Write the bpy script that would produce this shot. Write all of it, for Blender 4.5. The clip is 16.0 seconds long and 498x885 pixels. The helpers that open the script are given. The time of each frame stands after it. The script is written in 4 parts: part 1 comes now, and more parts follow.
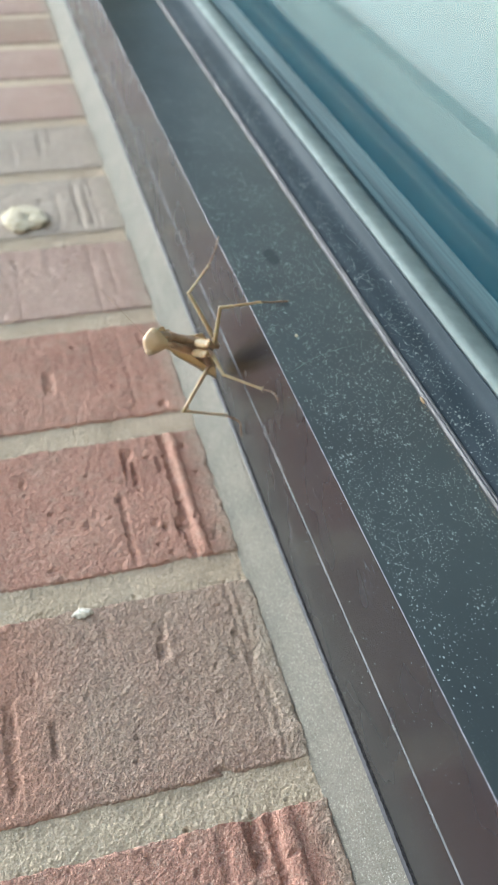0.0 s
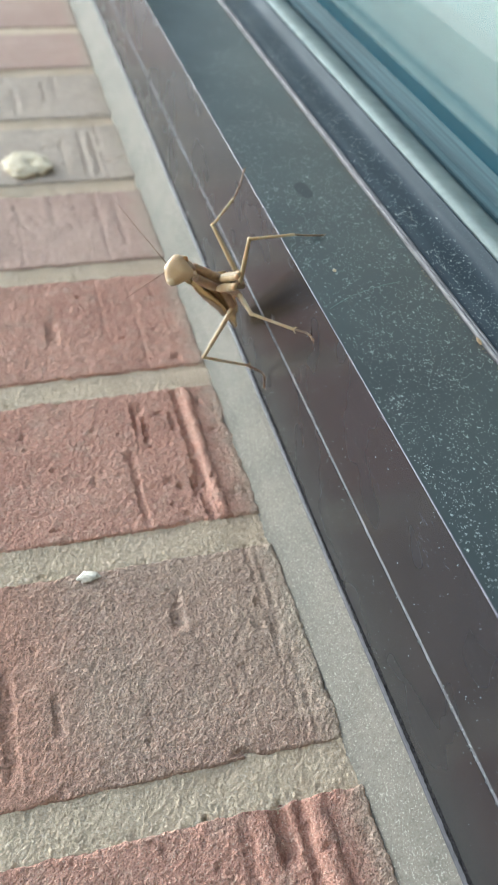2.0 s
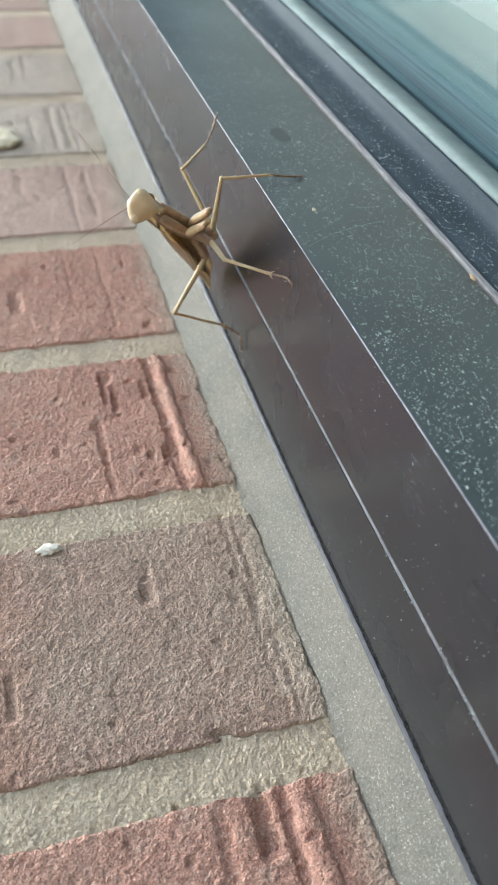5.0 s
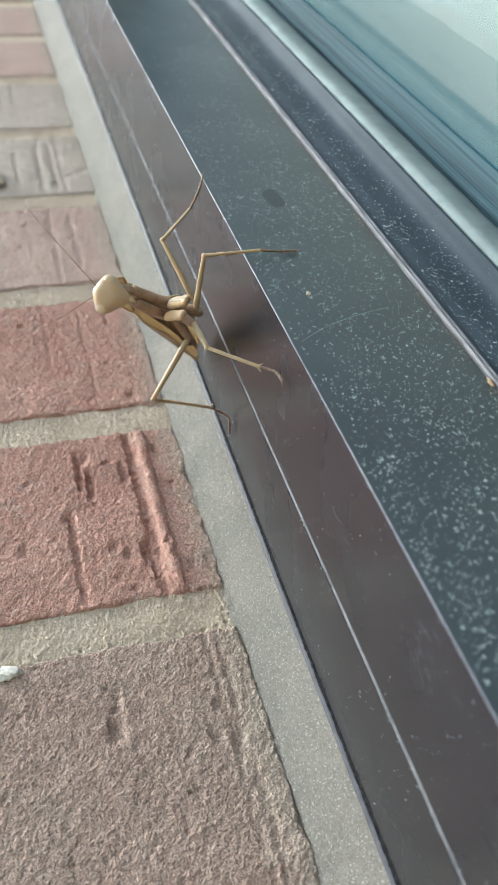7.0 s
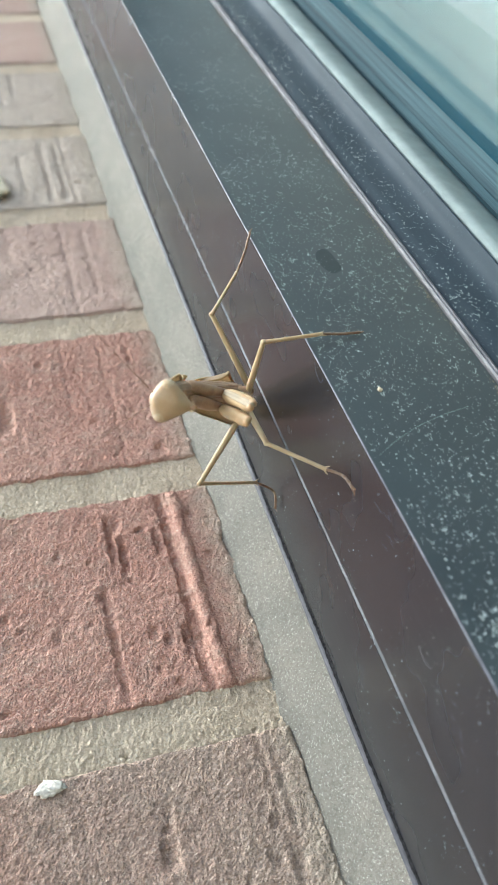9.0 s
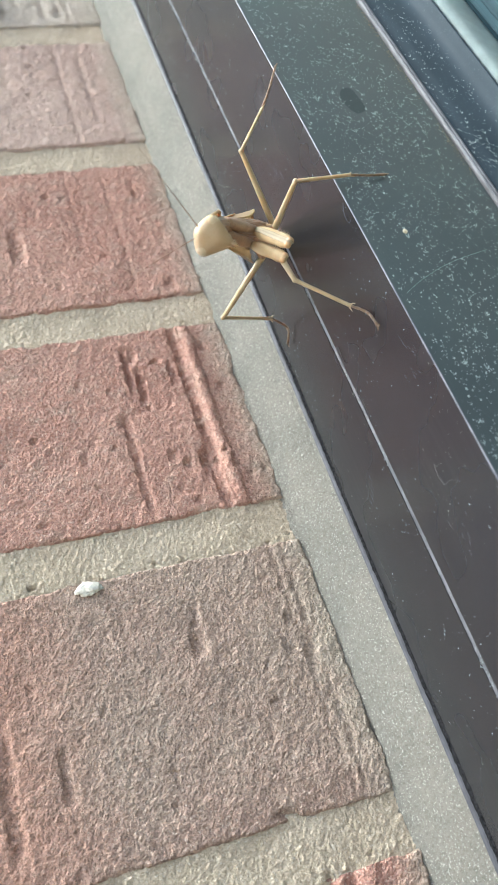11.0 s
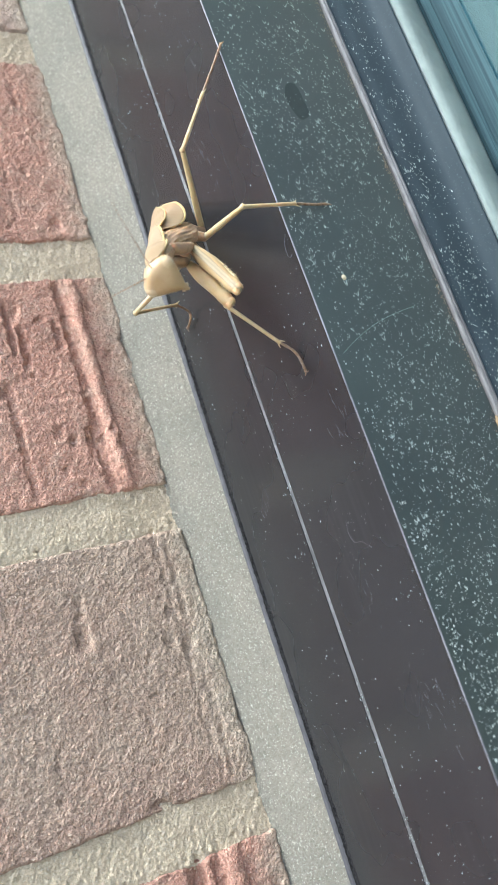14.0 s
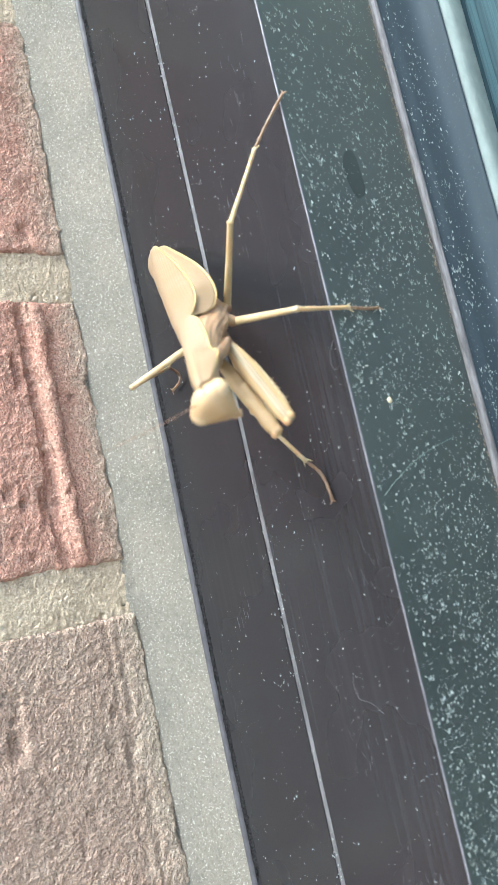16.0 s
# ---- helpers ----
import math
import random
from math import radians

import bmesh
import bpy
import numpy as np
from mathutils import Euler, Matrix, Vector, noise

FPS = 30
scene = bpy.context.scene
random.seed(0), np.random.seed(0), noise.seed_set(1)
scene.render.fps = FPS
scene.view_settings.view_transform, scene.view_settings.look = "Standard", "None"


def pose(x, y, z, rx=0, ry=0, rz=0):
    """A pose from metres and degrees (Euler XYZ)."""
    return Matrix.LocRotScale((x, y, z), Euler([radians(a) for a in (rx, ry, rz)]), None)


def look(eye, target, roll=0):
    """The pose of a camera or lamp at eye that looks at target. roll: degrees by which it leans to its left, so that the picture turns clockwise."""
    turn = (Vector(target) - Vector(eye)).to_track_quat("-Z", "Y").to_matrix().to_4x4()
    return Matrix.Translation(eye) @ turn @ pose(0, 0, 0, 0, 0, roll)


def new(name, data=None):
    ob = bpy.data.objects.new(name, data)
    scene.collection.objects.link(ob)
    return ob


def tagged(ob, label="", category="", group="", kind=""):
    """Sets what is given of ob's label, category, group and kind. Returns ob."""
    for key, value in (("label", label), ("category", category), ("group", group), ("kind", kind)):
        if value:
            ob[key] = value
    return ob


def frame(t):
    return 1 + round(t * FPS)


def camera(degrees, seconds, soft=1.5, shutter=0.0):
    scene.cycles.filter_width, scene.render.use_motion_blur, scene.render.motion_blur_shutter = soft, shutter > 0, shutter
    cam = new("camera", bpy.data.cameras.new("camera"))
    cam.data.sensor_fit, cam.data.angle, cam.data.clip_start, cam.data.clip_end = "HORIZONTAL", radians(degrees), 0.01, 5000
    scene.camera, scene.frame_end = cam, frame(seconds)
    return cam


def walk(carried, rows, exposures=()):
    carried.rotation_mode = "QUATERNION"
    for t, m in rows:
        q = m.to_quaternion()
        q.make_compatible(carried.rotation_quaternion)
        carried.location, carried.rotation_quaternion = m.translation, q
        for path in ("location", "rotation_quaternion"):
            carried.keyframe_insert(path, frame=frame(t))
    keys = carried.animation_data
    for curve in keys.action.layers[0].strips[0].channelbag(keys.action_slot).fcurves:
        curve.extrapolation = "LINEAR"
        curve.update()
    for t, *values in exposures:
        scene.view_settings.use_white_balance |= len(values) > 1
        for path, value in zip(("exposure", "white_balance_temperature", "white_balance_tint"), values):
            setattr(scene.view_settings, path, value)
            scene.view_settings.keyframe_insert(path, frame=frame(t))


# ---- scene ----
cam = camera(32.3, 16.0)
EXPOSURE, KELVIN, TINT = 2.39, 5620.0, -3.0
PATH = [
    (0, (-0.05925, -0.19716, 1.30277), (0.16324, 0.47149, 2.01228), -22.30),
    (0.5, (-0.05903, -0.18257, 1.31463), (0.16210, 0.48641, 2.02426), -21.42),
    (1, (-0.05604, -0.17680, 1.32206), (0.16359, 0.50524, 2.01961), -20.91),
    (1.5, (-0.05954, -0.16903, 1.32081), (0.16332, 0.51020, 2.02008), -20.92),
    (2, (-0.06404, -0.17295, 1.31497), (0.16561, 0.50313, 2.01509), -21.31),
    (2.5, (-0.07496, -0.17284, 1.31469), (0.17264, 0.49757, 2.01414), -22.11),
    (3, (-0.07102, -0.16909, 1.31297), (0.18060, 0.49952, 2.01272), -22.73),
    (3.5, (-0.06480, -0.16172, 1.31003), (0.18770, 0.50632, 2.01000), -23.22),
    (3.7, (-0.06547, -0.15590, 1.31067), (0.18955, 0.51313, 2.00878), -23.46),
    (5.8, (-0.05633, -0.15104, 1.32285), (0.18514, 0.50432, 2.03853), -22.89),
    (6, (-0.05772, -0.15221, 1.32432), (0.18257, 0.50261, 2.04089), -22.84),
    (6.5, (-0.05533, -0.15079, 1.33243), (0.18475, 0.50360, 2.04947), -22.63),
    (7, (-0.04651, -0.15197, 1.34654), (0.19411, 0.50349, 2.06241), -22.66),
    (7.5, (-0.04699, -0.14507, 1.36205), (0.19798, 0.51607, 2.07119), -23.09),
    (8, (-0.04963, -0.14464, 1.36976), (0.19765, 0.52228, 2.07267), -23.04),
    (8.5, (-0.05253, -0.14962, 1.37408), (0.19628, 0.52289, 2.07109), -22.75),
    (9, (-0.05375, -0.16240, 1.37852), (0.20037, 0.53149, 2.05227), -22.48),
    (9.5, (-0.05698, -0.16487, 1.37319), (0.19219, 0.57796, 1.99458), -21.84),
    (9.7, (-0.05712, -0.16492, 1.36996), (0.19287, 0.59023, 1.97598), -21.70),
    (11.8, (-0.07681, -0.18035, 1.38376), (0.26146, 0.64691, 1.83232), -20.03),
    (12, (-0.07623, -0.18389, 1.38990), (0.28534, 0.64705, 1.81276), -19.97),
    (12.5, (-0.07993, -0.17653, 1.40342), (0.33175, 0.65782, 1.76998), -19.43),
    (13, (-0.08174, -0.17899, 1.40866), (0.36974, 0.65490, 1.72615), -19.06),
    (13.5, (-0.08827, -0.18077, 1.41248), (0.38497, 0.65293, 1.69705), -18.99),
    (14, (-0.08829, -0.18134, 1.41469), (0.38804, 0.65586, 1.68339), -18.71),
    (14.5, (-0.08889, -0.18086, 1.42254), (0.39271, 0.65911, 1.67257), -18.58),
    (15, (-0.09083, -0.17824, 1.43702), (0.42985, 0.64498, 1.66328), -16.44),
    (15.5, (-0.09294, -0.17014, 1.44947), (0.48602, 0.62244, 1.64082), -14.01),
    (16, (-0.09699, -0.16033, 1.45763), (0.51491, 0.61640, 1.60688), -12.57),
]
walk(cam, [(t, look(eye, target, roll)) for t, eye, target, roll in PATH], [(t, EXPOSURE + stops, KELVIN, TINT) for t, stops in ((0.0, -0.34), (3.0, -0.33), (7.0, -0.36), (9.5, -0.18), (12.0, -0.07), (14.5, -0.03), (16.0, 0.14))])
cam.data.dof.use_dof = True
cam.data.dof.focus_distance = 0.172
cam.data.dof.aperture_fstop = 38.0

# ---- sky and sun ----
SUN_TURN, SUN_HEIGHT = 258.0, 50.0
world = bpy.data.worlds.new("sky")
world.use_nodes = True
scene.world = world
sky = world.node_tree.nodes.new("ShaderNodeTexSky")
sky.sky_type = "NISHITA"
sky.sun_disc = False
sky.sun_elevation = radians(SUN_HEIGHT)
sky.sun_rotation = radians(SUN_TURN)
sky.air_density, sky.dust_density, sky.ozone_density = 0.7, 4.0, 0.6
background = world.node_tree.nodes["Background"]
background.inputs["Strength"].default_value = 0.13
world.node_tree.links.new(sky.outputs["Color"], background.inputs["Color"])
sun = new("sun", bpy.data.lights.new("sun", "SUN"))
sun.data.energy, sun.data.angle, sun.data.color = 0.65, radians(10), (1.0, 0.97, 0.93)
SUN_WAY = Vector((math.sin(radians(SUN_TURN)) * math.cos(radians(SUN_HEIGHT)),
                  math.cos(radians(SUN_TURN)) * math.cos(radians(SUN_HEIGHT)), math.sin(radians(SUN_HEIGHT))))
sun.matrix_world = look(SUN_WAY * 20, (0, 0, 0))


# ---- materials ----
BRICK_LEFT, BRICK_RIGHT = -0.1030, -0.0091      # the ends of every brick


class Nodes:
    """A small builder of node materials in object space, in metres."""

    def __init__(self, name):
        self.material = bpy.data.materials.new(name)
        self.material.use_nodes = True
        self.tree = self.material.node_tree
        self.shader = self.tree.nodes["Principled BSDF"]
        self.output = self.tree.nodes["Material Output"]
        coord = self.add("ShaderNodeTexCoord")
        self.place = coord.outputs["Object"]

    def add(self, kind, **values):
        node = self.tree.nodes.new(kind)
        for key, value in values.items():
            socket = node.inputs[key]
            if isinstance(value, bpy.types.NodeSocket):
                self.tree.links.new(value, socket)
            else:
                socket.default_value = value
        return node

    def shifted(self):
        """Each object gets its own stretch of the pattern."""
        info = self.add("ShaderNodeObjectInfo")
        shift = self.add("ShaderNodeVectorMath")
        shift.operation = "SCALE"
        shift.inputs[0].default_value = (7.0, 11.0, 5.0)
        self.tree.links.new(info.outputs["Random"], shift.inputs["Scale"])
        total = self.add("ShaderNodeVectorMath")
        self.tree.links.new(self.place, total.inputs[0])
        self.tree.links.new(shift.outputs[0], total.inputs[1])
        self.place = total.outputs[0]
        return info

    def stretched(self, x, y, z):
        node = self.add("ShaderNodeMapping", Vector=self.place, Scale=(x, y, z))
        return node.outputs[0]

    def noise(self, scale, detail=4.0, rough=0.55, vector=None):
        return self.add("ShaderNodeTexNoise", Vector=vector or self.place, Scale=scale, Detail=detail, Roughness=rough).outputs["Fac"]

    def ramp(self, value, low, high, to_low=0.0, to_high=1.0):
        node = self.add("ShaderNodeMapRange", **{"Value": value, "From Min": low, "From Max": high, "To Min": to_low, "To Max": to_high})
        return node.outputs["Result"]

    def mix(self, factor, a, b, blend="MIX"):
        node = self.add("ShaderNodeMixRGB", Fac=factor, Color1=a, Color2=b)
        node.blend_type = blend
        return node.outputs["Color"]

    def math(self, operation, a, b):
        node = self.add("ShaderNodeMath")
        node.operation = operation
        for i, value in enumerate((a, b)):
            if isinstance(value, bpy.types.NodeSocket):
                self.tree.links.new(value, node.inputs[i])
            else:
                node.inputs[i].default_value = value
        return node.outputs[0]

    def bump(self, height, strength, distance, after=None):
        node = self.add("ShaderNodeBump", Height=height, Strength=strength, Distance=distance)
        if after:
            self.tree.links.new(after, node.inputs["Normal"])
        return node.outputs["Normal"]

    def done(self, **values):
        for key, value in values.items():
            socket = self.shader.inputs[key.replace("_", " ")]
            if isinstance(value, bpy.types.NodeSocket):
                self.tree.links.new(value, socket)
            else:
                socket.default_value = value
        return self.material


def rgb(r, g, b):
    """A colour from display values of 0 to 255."""
    return tuple(((c / 255 + 0.055) / 1.055) ** 2.4 if c > 10 else c / 3294 for c in (r, g, b)) + (1.0,)


def brick_material(name, main, second, dark, flush=None):
    """Fired clay: sandy grain, kiln streaks, pale sand and a grey smear of mortar along the end at the sealant."""
    n = Nodes(name)
    axes = n.add("ShaderNodeSeparateXYZ", Vector=n.place)
    n.shifted()
    patches = n.ramp(n.noise(26.0, 4.0, 0.6), 0.38, 0.62)
    grain = n.ramp(n.noise(1250.0, 5.0, 0.85), 0.44, 0.62)
    sand = n.ramp(n.noise(2300.0, 3.0, 0.7), 0.57, 0.66)
    streak = n.ramp(n.noise(1.0, 4.0, 0.6, n.stretched(420.0, 420.0, 34.0)), 0.35, 0.7)
    soot = n.ramp(n.noise(120.0, 5.0, 0.7), 0.55, 0.8)
    colour = n.mix(patches, main, second)
    colour = n.mix(n.math("MULTIPLY", streak, 0.30), colour, second)
    colour = n.mix(n.math("MULTIPLY", n.ramp(n.noise(210.0, 4.0, 0.65), 0.5, 0.7), 0.4), colour, rgb(176, 158, 140))
    colour = n.mix(n.math("MULTIPLY", grain, 0.6), colour, dark)
    colour = n.mix(n.math("MULTIPLY", soot, 0.3), colour, dark)
    colour = n.mix(n.math("MULTIPLY", sand, 0.5), colour, rgb(222, 204, 186))
    reach = n.math("ADD", axes.outputs["X"], n.math("MULTIPLY", n.math("SUBTRACT", n.noise(170.0, 5.0, 0.7), 0.5), 0.014))
    patch = n.ramp(reach, BRICK_RIGHT - BRICK_LEFT - 0.0085, BRICK_RIGHT - BRICK_LEFT - 0.0010)
    colour = n.mix(n.math("MULTIPLY", patch, 0.62), colour, n.mix(n.math("MULTIPLY", grain, 0.6), rgb(178, 168, 150), rgb(120, 108, 94)))
    if flush:
        colour = n.mix(n.math("MULTIPLY", n.ramp(reach, 0.044, 0.024), 0.65), colour, n.mix(n.math("MULTIPLY", grain, 0.6), flush, dark))
    relief = n.bump(n.noise(750.0, 6.0, 0.8), 1.0, 0.00042)
    grit = n.add("ShaderNodeTexVoronoi", Vector=n.place, Scale=1900.0)
    relief = n.bump(n.ramp(grit.outputs["Distance"], 0.0, 0.7, 1.0, 0.0), 1.0, 0.00020, relief)
    return n.done(Base_Color=colour, Roughness=0.93, Normal=relief, Specular_IOR_Level=0.25)


def sandy_material(name, main, second, dark, relief_size, roughness=0.9, gritty=0.5):
    """Mortar and sealant: grey, sandy, with stains."""
    n = Nodes(name)
    stains = n.ramp(n.noise(60.0, 4.0), 0.35, 0.65)
    grain = n.ramp(n.noise(1500.0, 4.0, 0.8), 0.44, 0.66)
    sparkle = n.ramp(n.noise(2400.0, 2.0, 0.6), 0.59, 0.66)
    dirt = n.ramp(n.noise(260.0, 4.0, 0.7), 0.6, 0.8)
    colour = n.mix(stains, main, second)
    colour = n.mix(n.math("MULTIPLY", grain, gritty), colour, dark)
    colour = n.mix(n.math("MULTIPLY", dirt, 0.5), colour, dark)
    colour = n.mix(n.math("MULTIPLY", sparkle, 0.3), colour, rgb(236, 232, 220))
    relief = n.bump(n.noise(900.0, 6.0, 0.8), 1.0, relief_size)
    relief = n.bump(n.noise(2200.0, 3.0, 0.7), 1.0, relief_size * 0.8, relief)
    return n.done(Base_Color=colour, Roughness=roughness, Normal=relief, Specular_IOR_Level=0.3)


def bronze_material(name, main, second, roughness, dust, dust_colour, rubbed, metal=0.35, shine=0.5):
    """Dark anodised aluminium with fine dust, faint rub marks along its length and smudges."""
    n = Nodes(name)
    smudge = n.ramp(n.noise(40.0, 2.0, 0.5), 0.3, 0.7)
    rub = n.ramp(n.noise(1.0, 3.0, 0.6, n.stretched(900.0, 900.0, 12.0)), 0.45, 0.75)
    spots = n.ramp(n.noise(2100.0, 2.0, 0.55), 0.62, 0.72)
    cluster = n.ramp(n.noise(90.0, 3.0, 0.6), 0.3, 0.75)
    dusty = n.math("MULTIPLY", n.math("MULTIPLY", spots, cluster), dust)
    colour = n.mix(smudge, main, second)
    colour = n.mix(n.math("MULTIPLY", rub, rubbed), colour, rgb(150, 146, 148))
    colour = n.mix(dusty, colour, dust_colour)
    rough = n.ramp(smudge, 0.0, 1.0, roughness - 0.02, roughness + 0.03)
    return n.done(Base_Color=colour, Roughness=rough, Metallic=metal, Specular_IOR_Level=shine)


def worn_glint_metal(name, main, second, roughness):
    n = Nodes(name)
    mottle = n.ramp(n.noise(1.0, 4.0, 0.65, n.stretched(900.0, 900.0, 160.0)), 0.35, 0.65)
    colour = n.mix(mottle, main, second)
    return n.done(Base_Color=colour, Roughness=roughness, Metallic=0.25, Normal=n.bump(mottle, 0.3, 0.0001))


def plain_material(name, main, second, scale, roughness, relief=0.0002, **more):
    n = Nodes(name)
    colour = n.mix(n.ramp(n.noise(scale, 4.0), 0.35, 0.65), main, second)
    return n.done(Base_Color=colour, Roughness=roughness, Normal=n.bump(n.noise(scale * 6, 3.0), 0.3, relief), **more)


def insect_material(name, main, second, dark, scale, roughness=0.42):
    """Waxy, slightly see-through insect shell."""
    n = Nodes(name)
    broad = n.ramp(n.noise(scale, 3.0), 0.35, 0.65)
    fine = n.ramp(n.noise(scale * 9, 3.0, 0.65), 0.5, 0.78)
    colour = n.mix(broad, main, second)
    colour = n.mix(n.math("MULTIPLY", fine, 0.35), colour, dark)
    relief = n.bump(n.noise(scale * 14, 3.0, 0.6), 0.25, 0.00006)
    return n.done(Base_Color=colour, Roughness=roughness, Normal=relief, Subsurface_Weight=0.35,
                  Subsurface_Radius=(0.0020, 0.0012, 0.0006), Subsurface_Scale=0.6, Specular_IOR_Level=0.35)


def wing_material(name, main, second, strength):
    """Pale leathery wing cover with fine lengthwise and cross veins (laid out along the local x of the wing)."""
    n = Nodes(name)
    broad = n.ramp(n.noise(140.0, 3.0), 0.35, 0.65)
    along = n.add("ShaderNodeTexWave", Vector=n.stretched(0.05, 1.0, 0.0), Scale=860.0, Distortion=0.15)
    along.bands_direction = "Y"
    cross = n.add("ShaderNodeTexWave", Vector=n.stretched(1.0, 0.3, 0.0), Scale=620.0, Distortion=0.3)
    veins = n.math("MAXIMUM", n.ramp(along.outputs["Fac"], 0.7, 1.0), n.ramp(cross.outputs["Fac"], 0.8, 1.0, 0.0, 0.5))
    colour = n.mix(broad, main, second)
    colour = n.mix(n.math("MULTIPLY", veins, strength), colour, rgb(104, 84, 60))
    n.done(Base_Color=colour, Roughness=0.5, Normal=n.bump(veins, 0.2, 0.0001))
    glow = n.add("ShaderNodeBsdfTranslucent", Color=n.mix(0.6, colour, rgb(232, 214, 178)))
    both = n.add("ShaderNodeMixShader", Fac=0.42)
    n.tree.links.new(n.shader.outputs[0], both.inputs[1])
    n.tree.links.new(glow.outputs[0], both.inputs[2])
    n.tree.links.new(both.outputs[0], n.output.inputs["Surface"])
    return n.material


def thigh_material():
    """Grasping thigh: a pale grey band between two dark lines, straw-yellow edges (local x runs along it, y across)."""
    n = Nodes("banded_thigh")
    axes = n.add("ShaderNodeSeparateXYZ", Vector=n.place)
    across = n.math("ABSOLUTE", n.math("ADD", axes.outputs["Y"], n.math("MULTIPLY", n.math("SUBTRACT", n.noise(220.0, 2.0), 0.5), 0.0003)), 0.0)
    band = n.ramp(across, 0.00056, 0.00046)
    line = n.math("MULTIPLY", n.ramp(across, 0.00044, 0.00052), n.ramp(across, 0.00066, 0.00058))
    line = n.math("MAXIMUM", line, n.math("MULTIPLY", n.ramp(across, 0.00016, 0.00008), 0.5))
    fine = n.ramp(n.noise(1800.0, 3.0), 0.5, 0.75)
    colour = n.mix(band, rgb(158, 132, 94), rgb(134, 120, 94))
    colour = n.mix(n.math("MULTIPLY", line, 0.7), colour, rgb(92, 74, 50))
    colour = n.mix(n.math("MULTIPLY", fine, 0.25), colour, rgb(150, 124, 88))
    return n.done(Base_Color=colour, Roughness=0.55, Normal=n.bump(line, 0.4, 0.0001), Subsurface_Weight=0.12,
                  Subsurface_Radius=(0.0016, 0.001, 0.0005), Subsurface_Scale=0.5, Specular_IOR_Level=0.4)


def streaked_rubber():
    """Blue-grey rubber with dust streaks drawn out along it."""
    n = Nodes("streaked_rubber")
    lines = n.ramp(n.noise(1.0, 4.0, 0.7, n.stretched(1500.0, 400.0, 5.0)), 0.38, 0.64)
    broad = n.ramp(n.noise(1.0, 3.0, 0.6, n.stretched(240.0, 240.0, 14.0)), 0.35, 0.65)
    colour = n.mix(lines, rgb(40, 55, 62), rgb(68, 90, 95))
    colour = n.mix(n.math("MULTIPLY", broad, 0.5), colour, rgb(46, 62, 67))
    return n.done(Base_Color=colour, Roughness=0.65, Normal=n.bump(lines, 0.4, 0.0002), Specular_IOR_Level=0.08)


def glass_material():
    """Tinted, coated window glass: it mirrors the outside and lets the added backdrop through in teal."""
    n = Nodes("tinted_glass")
    n.tree.nodes.remove(n.shader)
    clear = n.add("ShaderNodeBsdfTransparent", Color=(0.58, 0.73, 0.745, 1.0))
    mirror = n.add("ShaderNodeBsdfGlossy", Color=(0.80, 0.72, 0.58, 1.0), Roughness=0.0)
    gloss = n.add("ShaderNodeLayerWeight", Blend=0.5)
    power = n.math("POWER", gloss.outputs["Facing"], 2.5)
    both = n.add("ShaderNodeMixShader", Fac=n.ramp(power, 0.0, 1.0, 0.05, 0.30))
    n.tree.links.new(clear.outputs[0], both.inputs[1])
    n.tree.links.new(mirror.outputs[0], both.inputs[2])
    n.tree.links.new(both.outputs[0], n.output.inputs["Surface"])
    return n.material


RED = brick_material("red_brick", rgb(189, 148, 130), rgb(176, 132, 115), rgb(110, 81, 71))
HAZY_ROSE = brick_material("hazy_rose_brick", rgb(188, 163, 149), rgb(179, 152, 139), rgb(122, 104, 95))
BROWN = brick_material("brown_brick", rgb(172, 151, 134), rgb(168, 140, 124), rgb(94, 79, 68), rgb(184, 136, 116))
HAZY_GREY = brick_material("hazy_grey_brick", rgb(190, 176, 161), rgb(180, 166, 152), rgb(126, 117, 106))
MORTAR = sandy_material("grey_mortar", rgb(212, 194, 169), rgb(200, 182, 157), rgb(132, 116, 96), 0.00055)
SEALANT = sandy_material("grey_sealant", rgb(138, 132, 121), rgb(127, 123, 113), rgb(82, 78, 72), 0.00055, 0.85, 0.42)
FILM = plain_material("sealant_edge", rgb(70, 69, 73), rgb(52, 51, 55), 300.0, 0.6)
# near-black colour for the shade in the gap, with grey crumbs
GAP_SHADE = plain_material("black_gap_strip", rgb(9, 9, 10), rgb(46, 45, 46), 2200.0, 0.95, 0.0006, Specular_IOR_Level=0.05)
BRONZE = bronze_material("bronze_anodised", rgb(36, 36, 39), rgb(31, 31, 34), 0.26, 0.0, rgb(150, 148, 150), 0.03, 0.05, 0.50)
# dusty bronze; its greenish cast is the glass's teal reflection, painted in
SMOKED = bronze_material("dusty_green_cast_bronze", rgb(56, 61, 60), rgb(47, 51, 51), 0.32, 0.10, rgb(140, 156, 152), 0.0, 0.05, 0.55)
STOP = bronze_material("dusty_glazing_stop", rgb(60, 68, 74), rgb(50, 58, 64), 0.6, 0.25, rgb(140, 156, 156), 0.0, 0.0, 0.10)
# EDGE is paler than the bronze: the bevel's reflection is put into its colour
EDGE = worn_glint_metal("edge_glint", rgb(118, 115, 120), rgb(80, 78, 82), 0.45)
SEAM = worn_glint_metal("dusty_seam", rgb(116, 113, 114), rgb(74, 72, 73), 0.6)
RUBBER = streaked_rubber()
GASKET = plain_material("pale_gasket", rgb(124, 134, 131), rgb(110, 120, 118), 160.0, 0.8, 0.0004)
DUST = plain_material("dried_dust", rgb(168, 174, 170), rgb(134, 142, 138), 900.0, 0.9)
GLASS = glass_material()
# colour of the teal band reflected in the glass, painted on an added splay
TEAL = plain_material("teal_band_colour", rgb(134, 166, 177), rgb(126, 158, 170), 14.0, 0.8)
